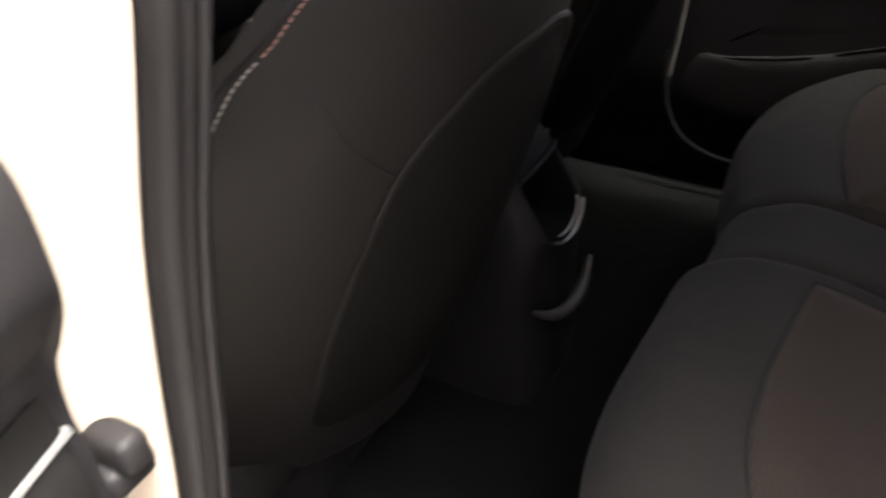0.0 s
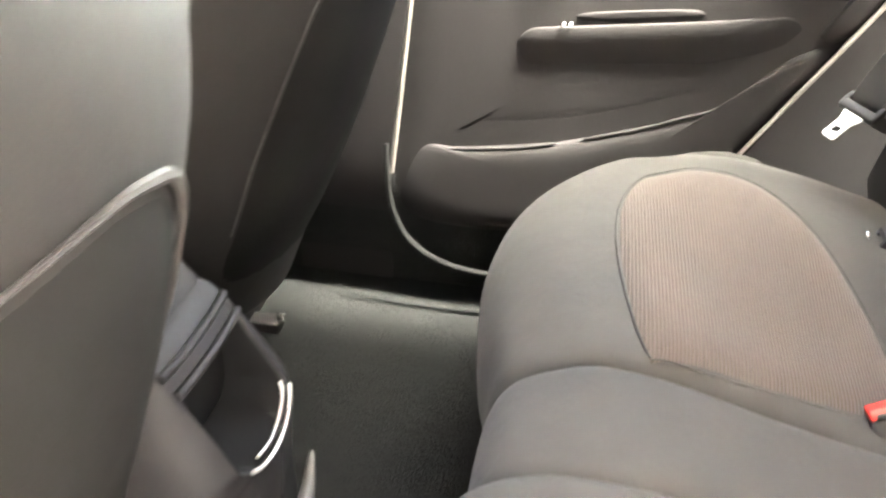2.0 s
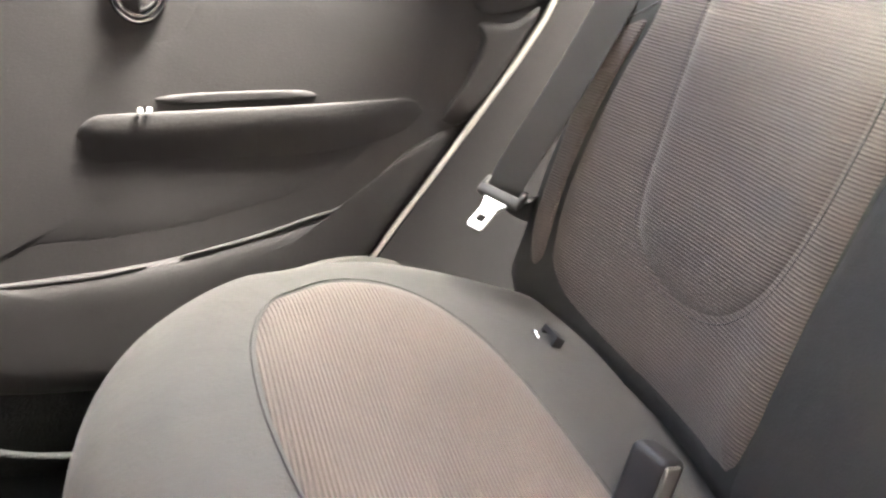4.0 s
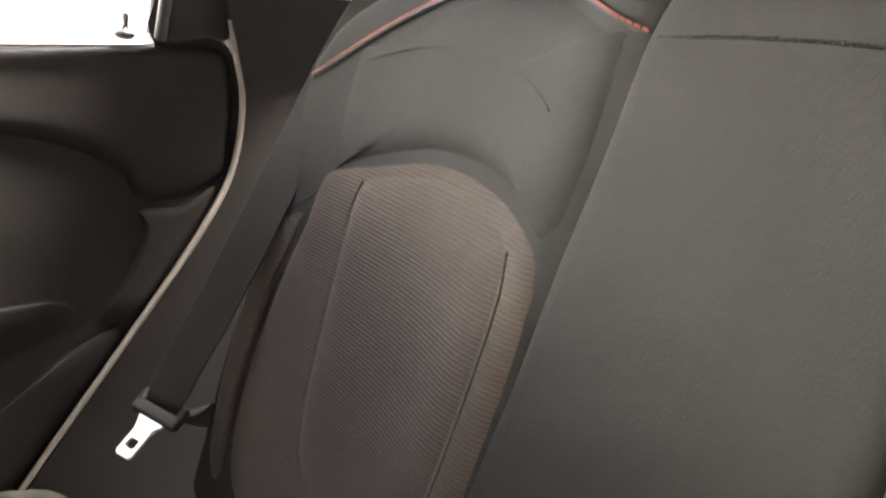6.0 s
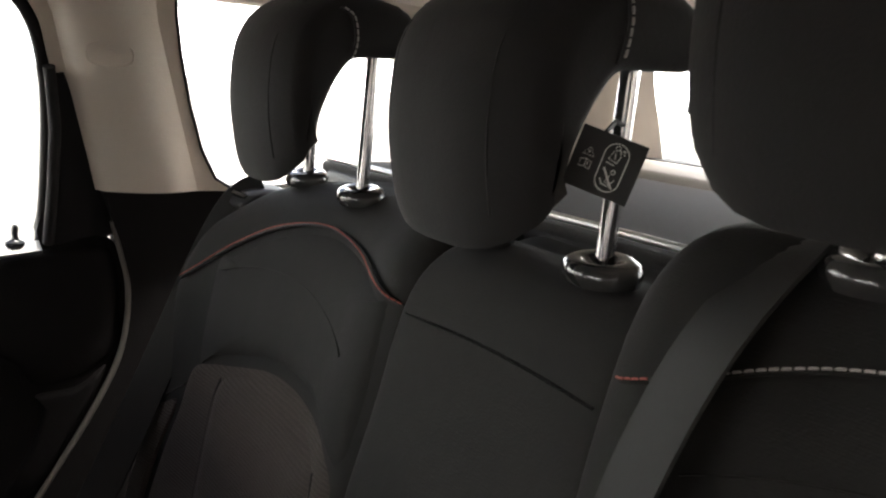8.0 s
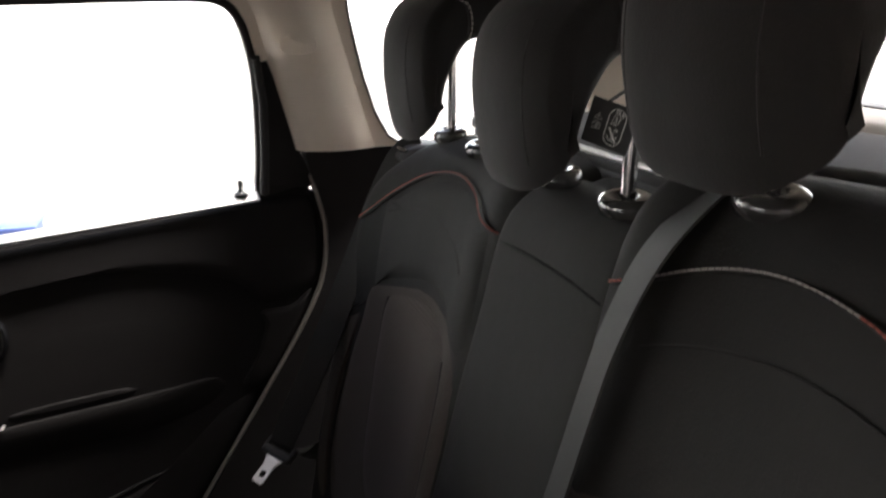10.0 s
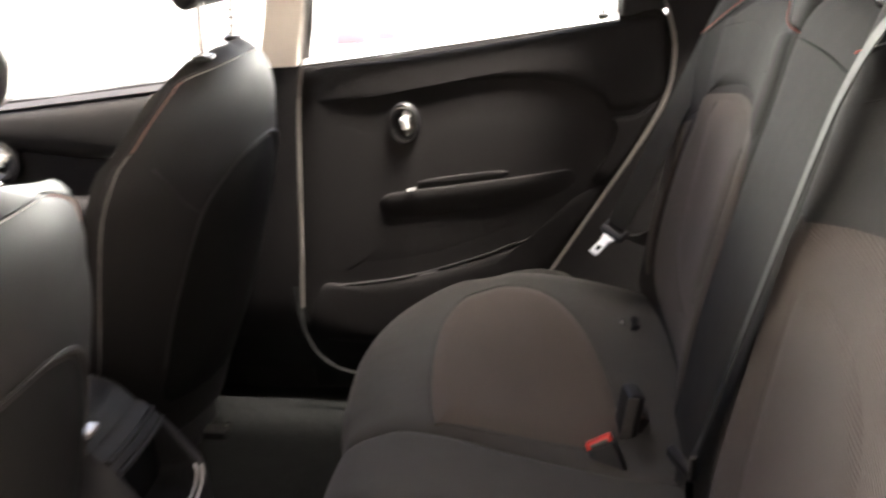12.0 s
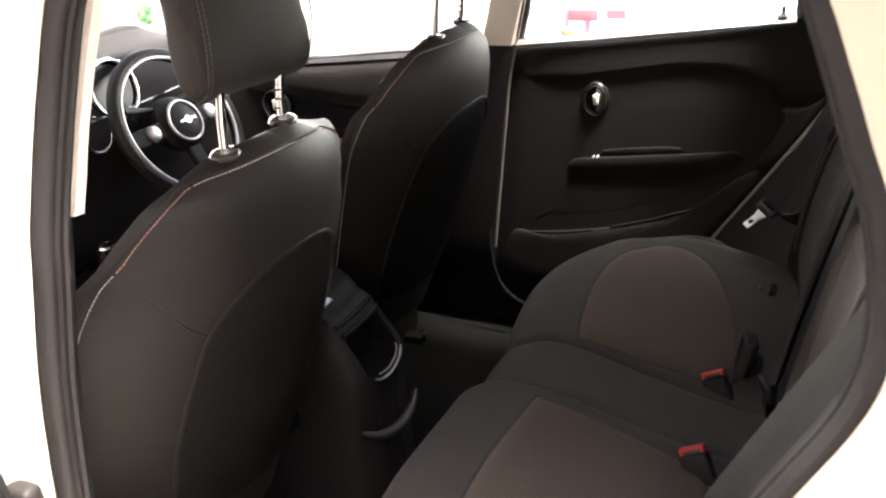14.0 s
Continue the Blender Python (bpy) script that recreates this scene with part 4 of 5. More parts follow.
blade_in = [(-0.004, -0.0015, 0.036), (0.004, -0.0015, 0.036), (0.006, -0.0015, 0.038), (0.006, -0.0015, 0.045), (0.004, -0.0015, 0.047), (-0.004, -0.0015, 0.047), (-0.006, -0.0015, 0.045), (-0.006, -0.0015, 0.038)]
part("tongue", moved(framed(blade_out, blade_in, 0.003, (0, 1, 0)), tm2), STEEL, tongue, "bright steel tongue", smooth=False)
guide = thing("belt_guide", (0.68, 0.58, 0.95), "black shoulder belt guide beside the rear backrest", "belt guide")
part("housing", pad(lambda u: spline([(0.655, 0.930), (0.660, 0.945), (0.68, 0.953), (0.72, 0.951), (0.735, 0.938), (0.70, 0.925)], 4, True), 0.535, 0.625, 0.015, lambda u, p: Vector((p.x, u, p.y)), n=4), PLASTIC, guide)
part("slot_lip", tube([(0.662, 0.545, 0.944), (0.657, 0.575, 0.946), (0.664, 0.61, 0.942)], 0.004, 6), GLOSSBLACK, guide)

mid = thing("centre_seat_belt", (0.6, -0.1, 0.35), "dark grey centre seat belt drawn down the backrest", "seat belt", "seat belts")
part("strap", ribbon(spline([(0.745, -0.166, 1.012), (0.718, -0.168, 1.030), (0.684, -0.167, 1.022), (0.646, -0.160, 0.980), (0.622, -0.150, 0.92), (0.606, -0.144, 0.86), (0.592, -0.138, 0.80), (0.568, -0.117, 0.68), (0.547, -0.088, 0.56), (0.531, -0.058, 0.455), (0.521, -0.050, 0.405), (0.535, -0.050, 0.340)], 5), 0.042, 0.0018, (-0.94, 0.22, 0.20)), WEBBING, mid, "dark grey webbing")
part("belt_eye", block((0.690, -0.196, 0.985), (0.745, -0.138, 0.998), 0.005), PLASTIC, mid, "black belt outlet")
clip = pose(0.514, -0.050, 0.425, 8, 12, -60)
cover = part("tongue_cover", moved(joined(block((-0.026, -0.006, -0.008), (0.026, 0.006, 0.010), 0.004), block((0.018, -0.006, -0.008), (0.026, 0.006, 0.040), 0.004)), clip), PLASTIC, mid, "black tongue clip")
part("tongue", moved(block((-0.010, -0.0015, -0.045), (0.010, 0.0015, -0.004), 0.001, 1), clip), COLLAR, cover, "dark steel tongue")


def buckle(x, y, z, label, lean=(-0.42, 0.42, 0.80), across=(0.86, 0.10, 0.38)):
    """A belt buckle whose button faces along lean, its width lying along across."""
    b = thing("belt_buckle", (x, y, z), label, "buckle", "belt buckles")
    e1 = -Vector(lean).normalized()
    e3 = e1.cross(Vector(across)).normalized()
    m = Matrix((e1, e3.cross(e1), e3)).transposed().to_4x4()
    m.translation = (x, y, z)
    body = part("housing", moved(joined(block((0.002, -0.0225, -0.015), (0.056, 0.0225, 0.015), 0.006), block((0.040, -0.018, -0.011), (0.066, 0.018, 0.011), 0.008)), m), PLASTIC, b, "black plastic housing")
    part("release_button", moved(block((-0.008, -0.0200, -0.0135), (0.006, 0.0200, 0.0115), 0.003), m), RED, b, "red release button")
    part("tongue_slot", moved(block((-0.003, -0.014, 0.0110), (0.003, 0.014, 0.0130), 0.0008, 1), m), GREYRIM, body, "bright slot edge")
    part("stalk", moved(block((0.060, -0.013, -0.006), (0.10, 0.013, 0.006), 0.004), m), PLASTIC, b)
    return b


buckle(0.420, -0.131, 0.342, "black belt buckle with a red button, leaning from the bench")
buckle(0.416, 0.112, 0.331, "black belt buckle with a red button beside an upright buckle")
up = thing("upright_buckle", (0.466, 0.182, 0.29), "black belt buckle standing upright in the bench gap", "buckle", "belt buckles")
part("housing", moved(block((-0.012, -0.022, -0.06), (0.016, 0.022, 0.075), 0.007), pose(0.455, 0.180, 0.306, 0, 10, 14)), PLASTIC, up)
part("face_plate", moved(block((-0.0140, -0.0250, -0.03), (0.0040, -0.0205, 0.073), 0.002), pose(0.455, 0.180, 0.306, 0, 10, 14)), GREYRIM, up, "worn grey face")
for yy, za in ((0.434, 0.347), (0.190, 0.318)):
    a = thing("child_seat_anchor", (0.485, yy, za - 0.03), "black anchor clip with a steel loop in the bench gap", "anchor", "child seat anchors")
    part("guide", moved(framed([(0, -0.017, -0.030), (0, 0.017, -0.030), (0, 0.017, 0.019), (0, -0.017, 0.019)], [(0, -0.012, -0.024), (0, 0.012, -0.024), (0, 0.012, 0.013), (0, -0.012, 0.013)], 0.012, (1, 0, 0)), pose(0.474, yy, za, 0, 28, 0)), PLASTIC, a, "black funnel guide", smooth=False)
    # near-black backing paints the shade inside the funnel
    part("guide_back", moved(block((0.006, -0.015, -0.028), (0.014, 0.015, 0.008), 0.003), pose(0.474, yy, za, 0, 28, 0)), SHADEBLACK, a)
    part("loop", moved(torus(0.007, 0.0024, 16, 6), pose(0.463, yy - 0.003, za + 0.010, 0, 75, 0)), CHROME, a, "small steel loop")
    part("loop_foot", moved(torus(0.0045, 0.002, 14, 6), pose(0.456, yy + 0.004, za - 0.006, 0, 75, 0)), CHROME, a)


# ---- front seats ----
SC = -0.36  # middle of the seat beside the open door
SB = smooth([(0.20, -0.277), (0.30, -0.239), (0.45, -0.175), (0.60, -0.123), (0.70, -0.097), (0.78, -0.085), (0.84, -0.084), (0.88, -0.092), (0.92, -0.108)])
SW = smooth([(0.20, 0.180), (0.30, 0.200), (0.45, 0.228), (0.60, 0.262), (0.70, 0.290), (0.751, 0.294), (0.80, 0.276), (0.842, 0.246), (0.866, 0.210), (0.880, 0.174), (0.905, 0.12)])
SW_OUT = smooth([(0.20, 0.235), (0.30, 0.264), (0.45, 0.296), (0.60, 0.314), (0.70, 0.317), (0.751, 0.303), (0.80, 0.263), (0.842, 0.222), (0.866, 0.188), (0.880, 0.160), (0.905, 0.12)])
ST = smooth([(0.20, 0.17), (0.60, 0.125), (0.76, 0.072), (0.84, 0.052), (0.88, 0.042), (0.91, 0.036)])


SK = smooth([(0.20, 0.15), (0.72, 0.15), (0.80, 0.125), (0.86, 0.09), (0.92, 0.05)])


def sag(dy, z):
    """The top of the seat sinks a little towards the middle of the car."""
    return (0.004 + 0.009 * max(0.0, min(1.0, (dy + 0.18) / 0.36))) * max(0.0, min(1.0, (z - 0.68) / 0.16))


def seat_back(dy, z, out=0.0):
    s = abs(dy) / lerp(SW_OUT if dy < 0 else SW, z)
    return Vector((lerp(SB, z) - lerp(SK, z) * min(1.1, s) ** 2.1 + out, SC + dy, z - sag(dy, z)))


def front_seat():
    seat = thing("bucket_seat", (-0.4, SC, 0.02), "black leatherette front seat with rear map pocket and stitched edges", "car seat", "front seats")

    def ring(z):
        wide = (lerp(SW_OUT, z), lerp(SW, z))
        t = lerp(ST, z)
        back = [(seat_back(s * wide[s > 0], z).x, s * wide[s > 0]) for s in np.linspace(-1, 1, 41)]
        front = [(lerp(SB, z) - t - lerp([(0.2, 0.09), (0.72, 0.11), (0.80, 0.11), (0.86, 0.09), (0.92, 0.05)], z) * abs(s) ** 2.1, s * wide[s > 0] * lerp([(0.2, 0.97), (0.45, 0.90), (0.62, 0.78), (0.72, 0.66), (0.80, 0.58), (0.90, 0.66)], z)) for s in np.linspace(0.96, -0.96, 13)]
        return [Vector(p) for p in back + front]

    def place(u, p):
        fall = 0.8 * max(0.0, lerp(SB, u) - p.x - 0.026) * max(0.0, min(1.0, (u - 0.82) / 0.06)) * max(0.0, 1 - abs(p.y) / 0.20)
        return Vector((p.x, SC + p.y, u - sag(p.y, u) - fall))

    shape = pad(ring, 0.20, 0.908, 0.030, place, n=60)
    back = part("backrest", shape, LEATHER, seat, "smooth black leatherette backrest")
    half = [(0.0, 0.752), (0.05, 0.750), (0.08, 0.745), (0.105, 0.735), (0.125, 0.722), (0.147, 0.705), (0.172, 0.672), (0.185, 0.628), (0.194, 0.564), (0.197, 0.482), (0.188, 0.40), (0.172, 0.315), (0.11, 0.29)]
    inner = [(0.03, 0.747), (0.058, 0.736), (0.080, 0.714), (0.094, 0.680), (0.104, 0.62), (0.110, 0.54), (0.112, 0.44), (0.108, 0.34), (0.08, 0.295)]
    loop = spline([(-a, b) for a, b in reversed(half)][:-1] + [half[0]] + inner, 4, True)
    part("map_pocket", patch(lambda a, b: seat_back(a, b), loop, 0.004, (1, 0, 0), rings=8, edge=9, sink=0.002, center=(-0.03, 0.52)), POCKET, back, "black cloth map pocket")
    lip = spline([(-a, b) for a, b in reversed(half[1:11])] + [half[0]] + inner[:7], 5)
    part("pocket_piping", tube([seat_back(p.x, p.y, 0.003) for p in lip], lambda t: 0.0010 + 0.0026 * math.exp(-((t - 0.70) / 0.14) ** 2), 7), PIPING, back, "grey rubbed piping")
    for s in (-1, 1):
        part("cross_seam", tube([seat_back(s * p.x, p.y, 0.0002) for p in spline([(0.172, 0.674), (0.188, 0.690), (0.204, 0.711), (0.230, 0.766)], 4)], 0.0013, 5), RUBBER, back)
        edge = [(s * a, z) for a, z in ((0.214 if s > 0 else 0.276, 0.40), (0.236 if s > 0 else 0.294, 0.52), (0.258 if s > 0 else 0.305, 0.62), (0.280 if s > 0 else 0.305, 0.70), (0.272 if s > 0 else 0.288, 0.751), (0.237 if s > 0 else 0.242, 0.806), (0.205, 0.842), (0.167, 0.865), (0.125, 0.879), (0.058, 0.889), (0.0, 0.892))]
        path = cling(shape, [seat_back(p.x, p.y) for p in spline(edge, 6)], (1, 0, 0), 0.0002)
        part("edge_seam", tube(path, 0.0018, 5), RUBBER, back)
        inner_line = cling(shape, [p + Vector((0.0, s * -0.004, -0.002)) for p in path], (1, 0, 0), 0.0006)
        for piece, yarn in ((inner_line[:len(path) // 2], GREYTHREAD), (inner_line[len(path) // 2 - 1:-14], PALETHREAD), (inner_line[-15:], GREYTHREAD)):
            part("edge_stitching", stitches(piece, 0.0058, 0.0042, 0.0009, (0.0004, 0, 0.0003)), yarn, back, "fine edge stitching")
    # cushion and base
    part("cushion", pad(lambda u: spline([(-0.80, 0.22), (-0.82, 0.29), (-0.76, 0.345), (-0.6, 0.335), (-0.45, 0.30), (-0.35, 0.28), (-0.34, 0.20), (-0.5, 0.17)], 4, True), SC - 0.255, SC + 0.255, 0.04, lambda u, p: Vector((p.x, u, p.y)), n=6), POCKET, seat, "dark cloth seat cushion")
    part("base_frame", block((-0.72, SC - 0.20, 0.03), (-0.38, SC + 0.20, 0.19), 0.02), PLASTIC, seat)
    return seat


def front_headrest():
    h = thing("front_headrest", (-0.113, SC, 0.90), "black leatherette front headrest on notched chrome posts", "headrest", "front headrests")

    def prof(u):
        k = 0.010 * (abs(u) / 0.118) ** 3
        return spline([Vector(p) for p in ((-0.104, 0.973), (-0.090, 0.998), (-0.082 - k, 1.06), (-0.080 - k, 1.125), (-0.090, 1.172), (-0.108, 1.190 - k), (-0.126, 1.178), (-0.138, 1.12), (-0.142, 1.045), (-0.138, 0.985), (-0.122, 0.966))], 4, True)

    part("pad", pad(prof, -0.122, 0.122, 0.018, lambda u, p: Vector((p.x, SC + u * (0.92 + 0.55 * (p.y - 0.97) - (2.0 * max(0.0, p.y - 1.03) if u > 0 else 0.0)), p.y - 0.0055 * (u / 0.122 + 1))), n=10), LEATHER, h, "smooth black leatherette pad")
    for s in (-1, 1):
        line = [Vector((x, SC + s * (0.1045 + 0.10 * (z - 0.97) - (0.22 * max(0.0, z - 1.03) if s > 0 else 0.0)), z - 0.0055 * (0.8 * s + 1))) for x, z in spline([Vector(p) for p in ((-0.118, 0.967), (-0.096, 0.983), (-0.0840, 1.03), (-0.0795, 1.08), (-0.0790, 1.13), (-0.090, 1.171), (-0.108, 1.189))], 5)]
        part("pad_seam", tube(line, 0.0014, 5), RUBBER, h)
        for o in (-0.004, 0.004):
            part("thread", stitches([p + Vector((0.001, o, 0)) for p in line], 0.0065, 0.0042, 0.0008, (0.0010, 0, 0)), DIMTHREAD, h, "row of fine stitching")
        yp = SC - 0.008 + s * 0.064
        post = part("post", tube([(-0.119, yp, 0.878), (-0.115, yp, 0.935), (-0.102, yp, 1.02)], 0.0066, 12), CHROME, h, "chrome post")
        if s > 0:
            for i in range(4):
                part("notch", moved(torus(0.0060, 0.0016, 14, 5), Matrix.Translation((-0.1185 + 0.0014 * i, yp, 0.906 + 0.0125 * i))), RUBBER, post)
        part("collar", moved(lathe([(0.008, 0.004), (0.016, 0.005), (0.022, 0.004), (0.025, 0.000), (0.023, -0.004), (0.008, -0.006)], 24), Matrix.Translation((-0.116, yp, 0.8955 + 0.0035 * s)) @ Matrix.Rotation(radians(6), 4, "Y") @ Matrix.Diagonal((0.72, 1.0, 1, 1))), COLLAR, h, "glossy dark grey collar")
    return h


seat_a = front_seat()
rest_a = front_headrest()
rest_a.location.x -= 0.020
rest_a.location.y -= 0.008
copy_thing(seat_a, Matrix.Translation(Vector(seat_a.location) + Vector((-0.042, 0.722, 0.004))))
copy_thing(rest_a, Matrix.Translation(Vector(rest_a.location) + Vector((-0.042, 0.722, 0.004))))

# ---- centre console ----
console = thing("centre_console", (-0.35, -0.04, 0.05), "black plastic centre console end with a storage opening", "console")
CY = -0.035


def console_back(z):
    return lerp([(0.02, -0.185), (0.20, -0.190), (0.30, -0.182), (0.33, -0.186), (0.36, -0.202), (0.42, -0.240), (0.45, -0.268)], z)


def console_ring(z):
    w = lerp([(0.02, 0.120), (0.20, 0.112), (0.30, 0.105), (0.40, 0.094), (0.44, 0.080)], z)
    b = console_back(z)
    k = max(0.0, min(1.0, (z - 0.306) / 0.008)) * max(0.0, min(1.0, (0.402 - z) / 0.008))
    hw = 0.062 - 0.030 * max(0.0, min(1.0, (0.335 - z) / 0.03)) ** 2
    d = 0.075 * k
    half = [(b + 0.003 - d, 0.0), (b + 0.003 - d, hw * 0.5), (b + 0.001 - d, hw - 0.006), (b - d * 0.55, hw - 0.001), (b - 0.004 * k, hw), (b + 0.001, hw + 0.003), (b - 0.001, hw + 0.008), (b - 0.010, w * 0.86), (b - 0.028, w * 0.96), (b - 0.07, w), (-0.75, w)]
    return [Vector((x, -y)) for x, y in reversed(half[1:])] + [Vector(p) for p in half]


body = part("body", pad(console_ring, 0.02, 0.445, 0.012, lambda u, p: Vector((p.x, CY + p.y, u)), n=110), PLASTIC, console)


# inner faces of the opening turn near-black, as painted shade
body.data.materials.append(SHADEBLACK)
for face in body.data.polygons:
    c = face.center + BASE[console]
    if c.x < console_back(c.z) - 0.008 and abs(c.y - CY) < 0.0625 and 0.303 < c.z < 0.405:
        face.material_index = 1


def console_face(dy, z):
    return Vector((console_back(z) + 0.003 - 0.9 * dy * dy, CY + dy, z))


# liner behind the opening, its shade put into the colour
part("well_liner", block((-0.262, CY - 0.060, 0.300), (-0.250, CY + 0.060, 0.405), 0.003), SHADEBLACK, body, "storage opening with its shade painted black")
part("well_lip", tube([console_face(p.x, p.y) + Vector((0.005, 0, 0.002)) for p in spline([(0.060, 0.330), (0.052, 0.317), (0.032, 0.307), (0.0, 0.302), (-0.032, 0.307), (-0.050, 0.316)], 6)], 0.0024, 8), SATIN, body, "bright lip")
part("well_lip", tube([console_face(p.x, p.y) + Vector((0.0, 0, 0.002)) for p in spline([(0.054, 0.336), (0.046, 0.324), (0.030, 0.315), (0.0, 0.310), (-0.030, 0.315)], 6)], 0.0016, 8), SATIN, body, "bright inner lip")
for k in range(2):
    part("ridge", tube([console_face(d, 0.408 + 0.017 * k) + Vector((0.002, 0, 0.003)) for d in np.linspace(-0.066, 0.066, 9)], 0.0050, 8), PLASTIC, body)
part("top_pad", pad(lambda u: spline([(-0.62, 0.44), (-0.60, 0.475), (-0.45, 0.490), (-0.32, 0.482), (-0.275, 0.455), (-0.30, 0.435)], 4, True), CY - 0.075, CY + 0.075, 0.02, lambda u, p: Vector((p.x, u, p.y)), n=5), LEATHER, console, "black padded lid")
part("lid_catch", block((-0.285, CY - 0.055, 0.458), (-0.268, CY - 0.025, 0.468), 0.003), SATIN, console, "small bright catch")
part("foot_arc", tube(spline([(-0.190, CY - 0.100, 0.225), (-0.174, CY - 0.062, 0.197), (-0.167, CY - 0.005, 0.180), (-0.170, CY + 0.055, 0.180), (-0.178, CY + 0.100, 0.200)], 6), lambda t: 0.003 + 0.008 * math.sin(math.pi * t), 8), GREYRIM, console, "raised grey-black foot rim")

# rail end on the floor under the far seat
rail = thing("seat_rail", (-0.40, 0.48, 0.005), "dark metal seat rail end on the carpet", "seat rail")
part("rail", block((-0.56, 0.462, 0.005), (-0.372, 0.495, 0.060), 0.005), PLASTIC, rail)
part("bolt", block((-0.378, 0.472, 0.060), (-0.366, 0.488, 0.070), 0.003), COLLAR, rail, "bright bolt head")

# ---- front of the cabin ----
dash = thing("dashboard", (-1.1, 0, 0.5), "black dashboard with round vents and glossy dark trim", "dashboard")
part("body", pad(lambda u: spline([(-1.05, 0.38), (-1.00, 0.55), (-0.97, 0.68), (-0.99, 0.755), (-1.06, 0.795), (-1.2, 0.81), (-1.38, 0.80), (-1.40, 0.4)], 4, True), -0.70, 0.72, 0.05, lambda u, p: Vector((p.x - 0.08 * (u / 0.7) ** 2, u, p.y)), n=12), LAMPBLACK, dash)
for vy, vz in ((-0.60, 0.69), (0.11, 0.69)):
    m = Matrix.Translation((-0.985 - 0.06 * (min(vy, 0.6) / 0.7) ** 2, vy, vz)) @ Matrix.Rotation(radians(82), 4, "Y")
    v = part("vent", moved(lathe([(0.001, 0.0), (0.030, 0.0), (0.040, 0.010), (0.048, 0.008), (0.050, -0.02), (0.001, -0.02)]), m), GLOSSBLACK, dash, "round black air vent")
    part("vent_ring", moved(torus(0.041, 0.003), m @ Matrix.Translation((0, 0, 0.010))), CHROME, v, "chrome ring")
    for k in (-0.014, 0.0, 0.014):
        part("vane", moved(block((k - 0.002, -0.030, 0.0), (k + 0.002, 0.030, 0.008), 0.001, 1), m), PLASTIC, v)
part("trim_band", ribbon([(-0.972 - 0.08 * (y / 0.7) ** 2, y, 0.725) for y in np.linspace(-0.64, 0.64, 15)], 0.004, 0.004, (1, 0, 0.35)), COLLAR, dash, "glossy dark trim band")
part("hood", pad(lambda u: spline([(-1.10, 0.74), (-1.09, 0.805), (-1.15, 0.814), (-1.24, 0.80), (-1.26, 0.76)], 4, True), 0.13, 0.46, 0.03, lambda u, p: Vector((p.x, u, p.y)), n=5), SHADEBLACK, dash, "black dash top hood")
cm = Matrix.Translation((-1.0, 0.20, 0.772)) @ Matrix.Rotation(radians(76), 4, "Y")
clock = thing("instrument_pod", (-1.0, 0.3, 0.78), "round chrome-ringed instrument pod on the steering column", "instruments")
part("pod", moved(lathe([(0.001, 0.004), (0.062, 0.004), (0.066, 0.012), (0.074, 0.010), (0.076, -0.03), (0.05, -0.07), (0.001, -0.08)]), cm), GLOSSBLACK, clock)
part("pod_ring", moved(torus(0.069, 0.0055), cm @ Matrix.Translation((0, 0, 0.012))), CHROME, clock, "chrome ring")
part("pod_face", moved(lathe([(0.001, 0.009), (0.058, 0.009), (0.058, 0.003), (0.001, 0.003)]), cm), SCREEN, clock, "dark dial face")
part("pod_column", tube([(-1.02, 0.20, 0.74), (-1.0, 0.22, 0.64)], 0.04, 12), PLASTIC, clock)

wheel = thing("steering_wheel", (-0.87, 0.30, 0.70), "black leather steering wheel with silver trim and hub ring", "steering wheel")
wm = Matrix.Translation((-0.890, 0.287, 0.672)) @ Matrix.Rotation(radians(64), 4, "Y")
part("rim", moved(torus(0.180, 0.0155, 64, 12), wm), LEATHER, wheel, "black leather rim")
part("rim_trim", moved(torus(0.168, 0.005, 64, 8), wm @ Matrix.Translation((0, 0, 0.010))), SATIN, wheel, "silver inner trim")
hubp = part("hub", moved(lathe([(0.001, 0.030), (0.030, 0.028), (0.055, 0.018), (0.070, 0.0), (0.066, -0.02), (0.04, -0.06), (0.001, -0.07)]), wm), PLASTIC, wheel, "black airbag hub")
part("hub_ring", moved(torus(0.050, 0.0042), wm @ Matrix.Translation((0, 0, 0.022))), SATIN, hubp, "silver hub ring")
part("badge", moved(joined(lathe([(0.001, 0.004), (0.010, 0.003), (0.011, 0.0), (0.001, 0.0)]), block((-0.004, -0.026, 0), (0.004, 0.026, 0.003), 0.002)), wm @ Matrix.Translation((0, 0, 0.029))), CHROME, hubp, "plain winged badge shape")
for a in (90, -90, 0):
    sp = moved(block((0.045, -0.022, -0.012), (0.168, 0.022, 0.008), 0.008), wm @ Matrix.Rotation(radians(a), 4, "Z"))
    s_ob = part("spoke", sp, PLASTIC, wheel)
    if a:
        part("button_pod", moved(lathe([(0.001, 0.014), (0.012, 0.013), (0.018, 0.010), (0.020, 0.0), (0.001, 0.0)], 20), wm @ Matrix.Rotation(radians(a), 4, "Z") @ Matrix.Translation((0.100, 0, 0.006))), SATIN, s_ob, "silver round button pad")
part("column", tube([(-0.92, 0.295, 0.69), (-1.1, 0.295, 0.60)], 0.045, 12), PLASTIC, wheel)
for s in (-1, 1):
    part("stalk", tube([(-0.935, 0.295 + s * 0.04, 0.71), (-0.93, 0.295 + s * 0.14, 0.735)], lambda t: 0.007 + 0.004 * t, 8), PLASTIC, wheel, "black column stalk")

lever = thing("gear_lever", (-0.89, -0.02, 0.35), "short gear lever with a chrome-topped knob", "gear lever")
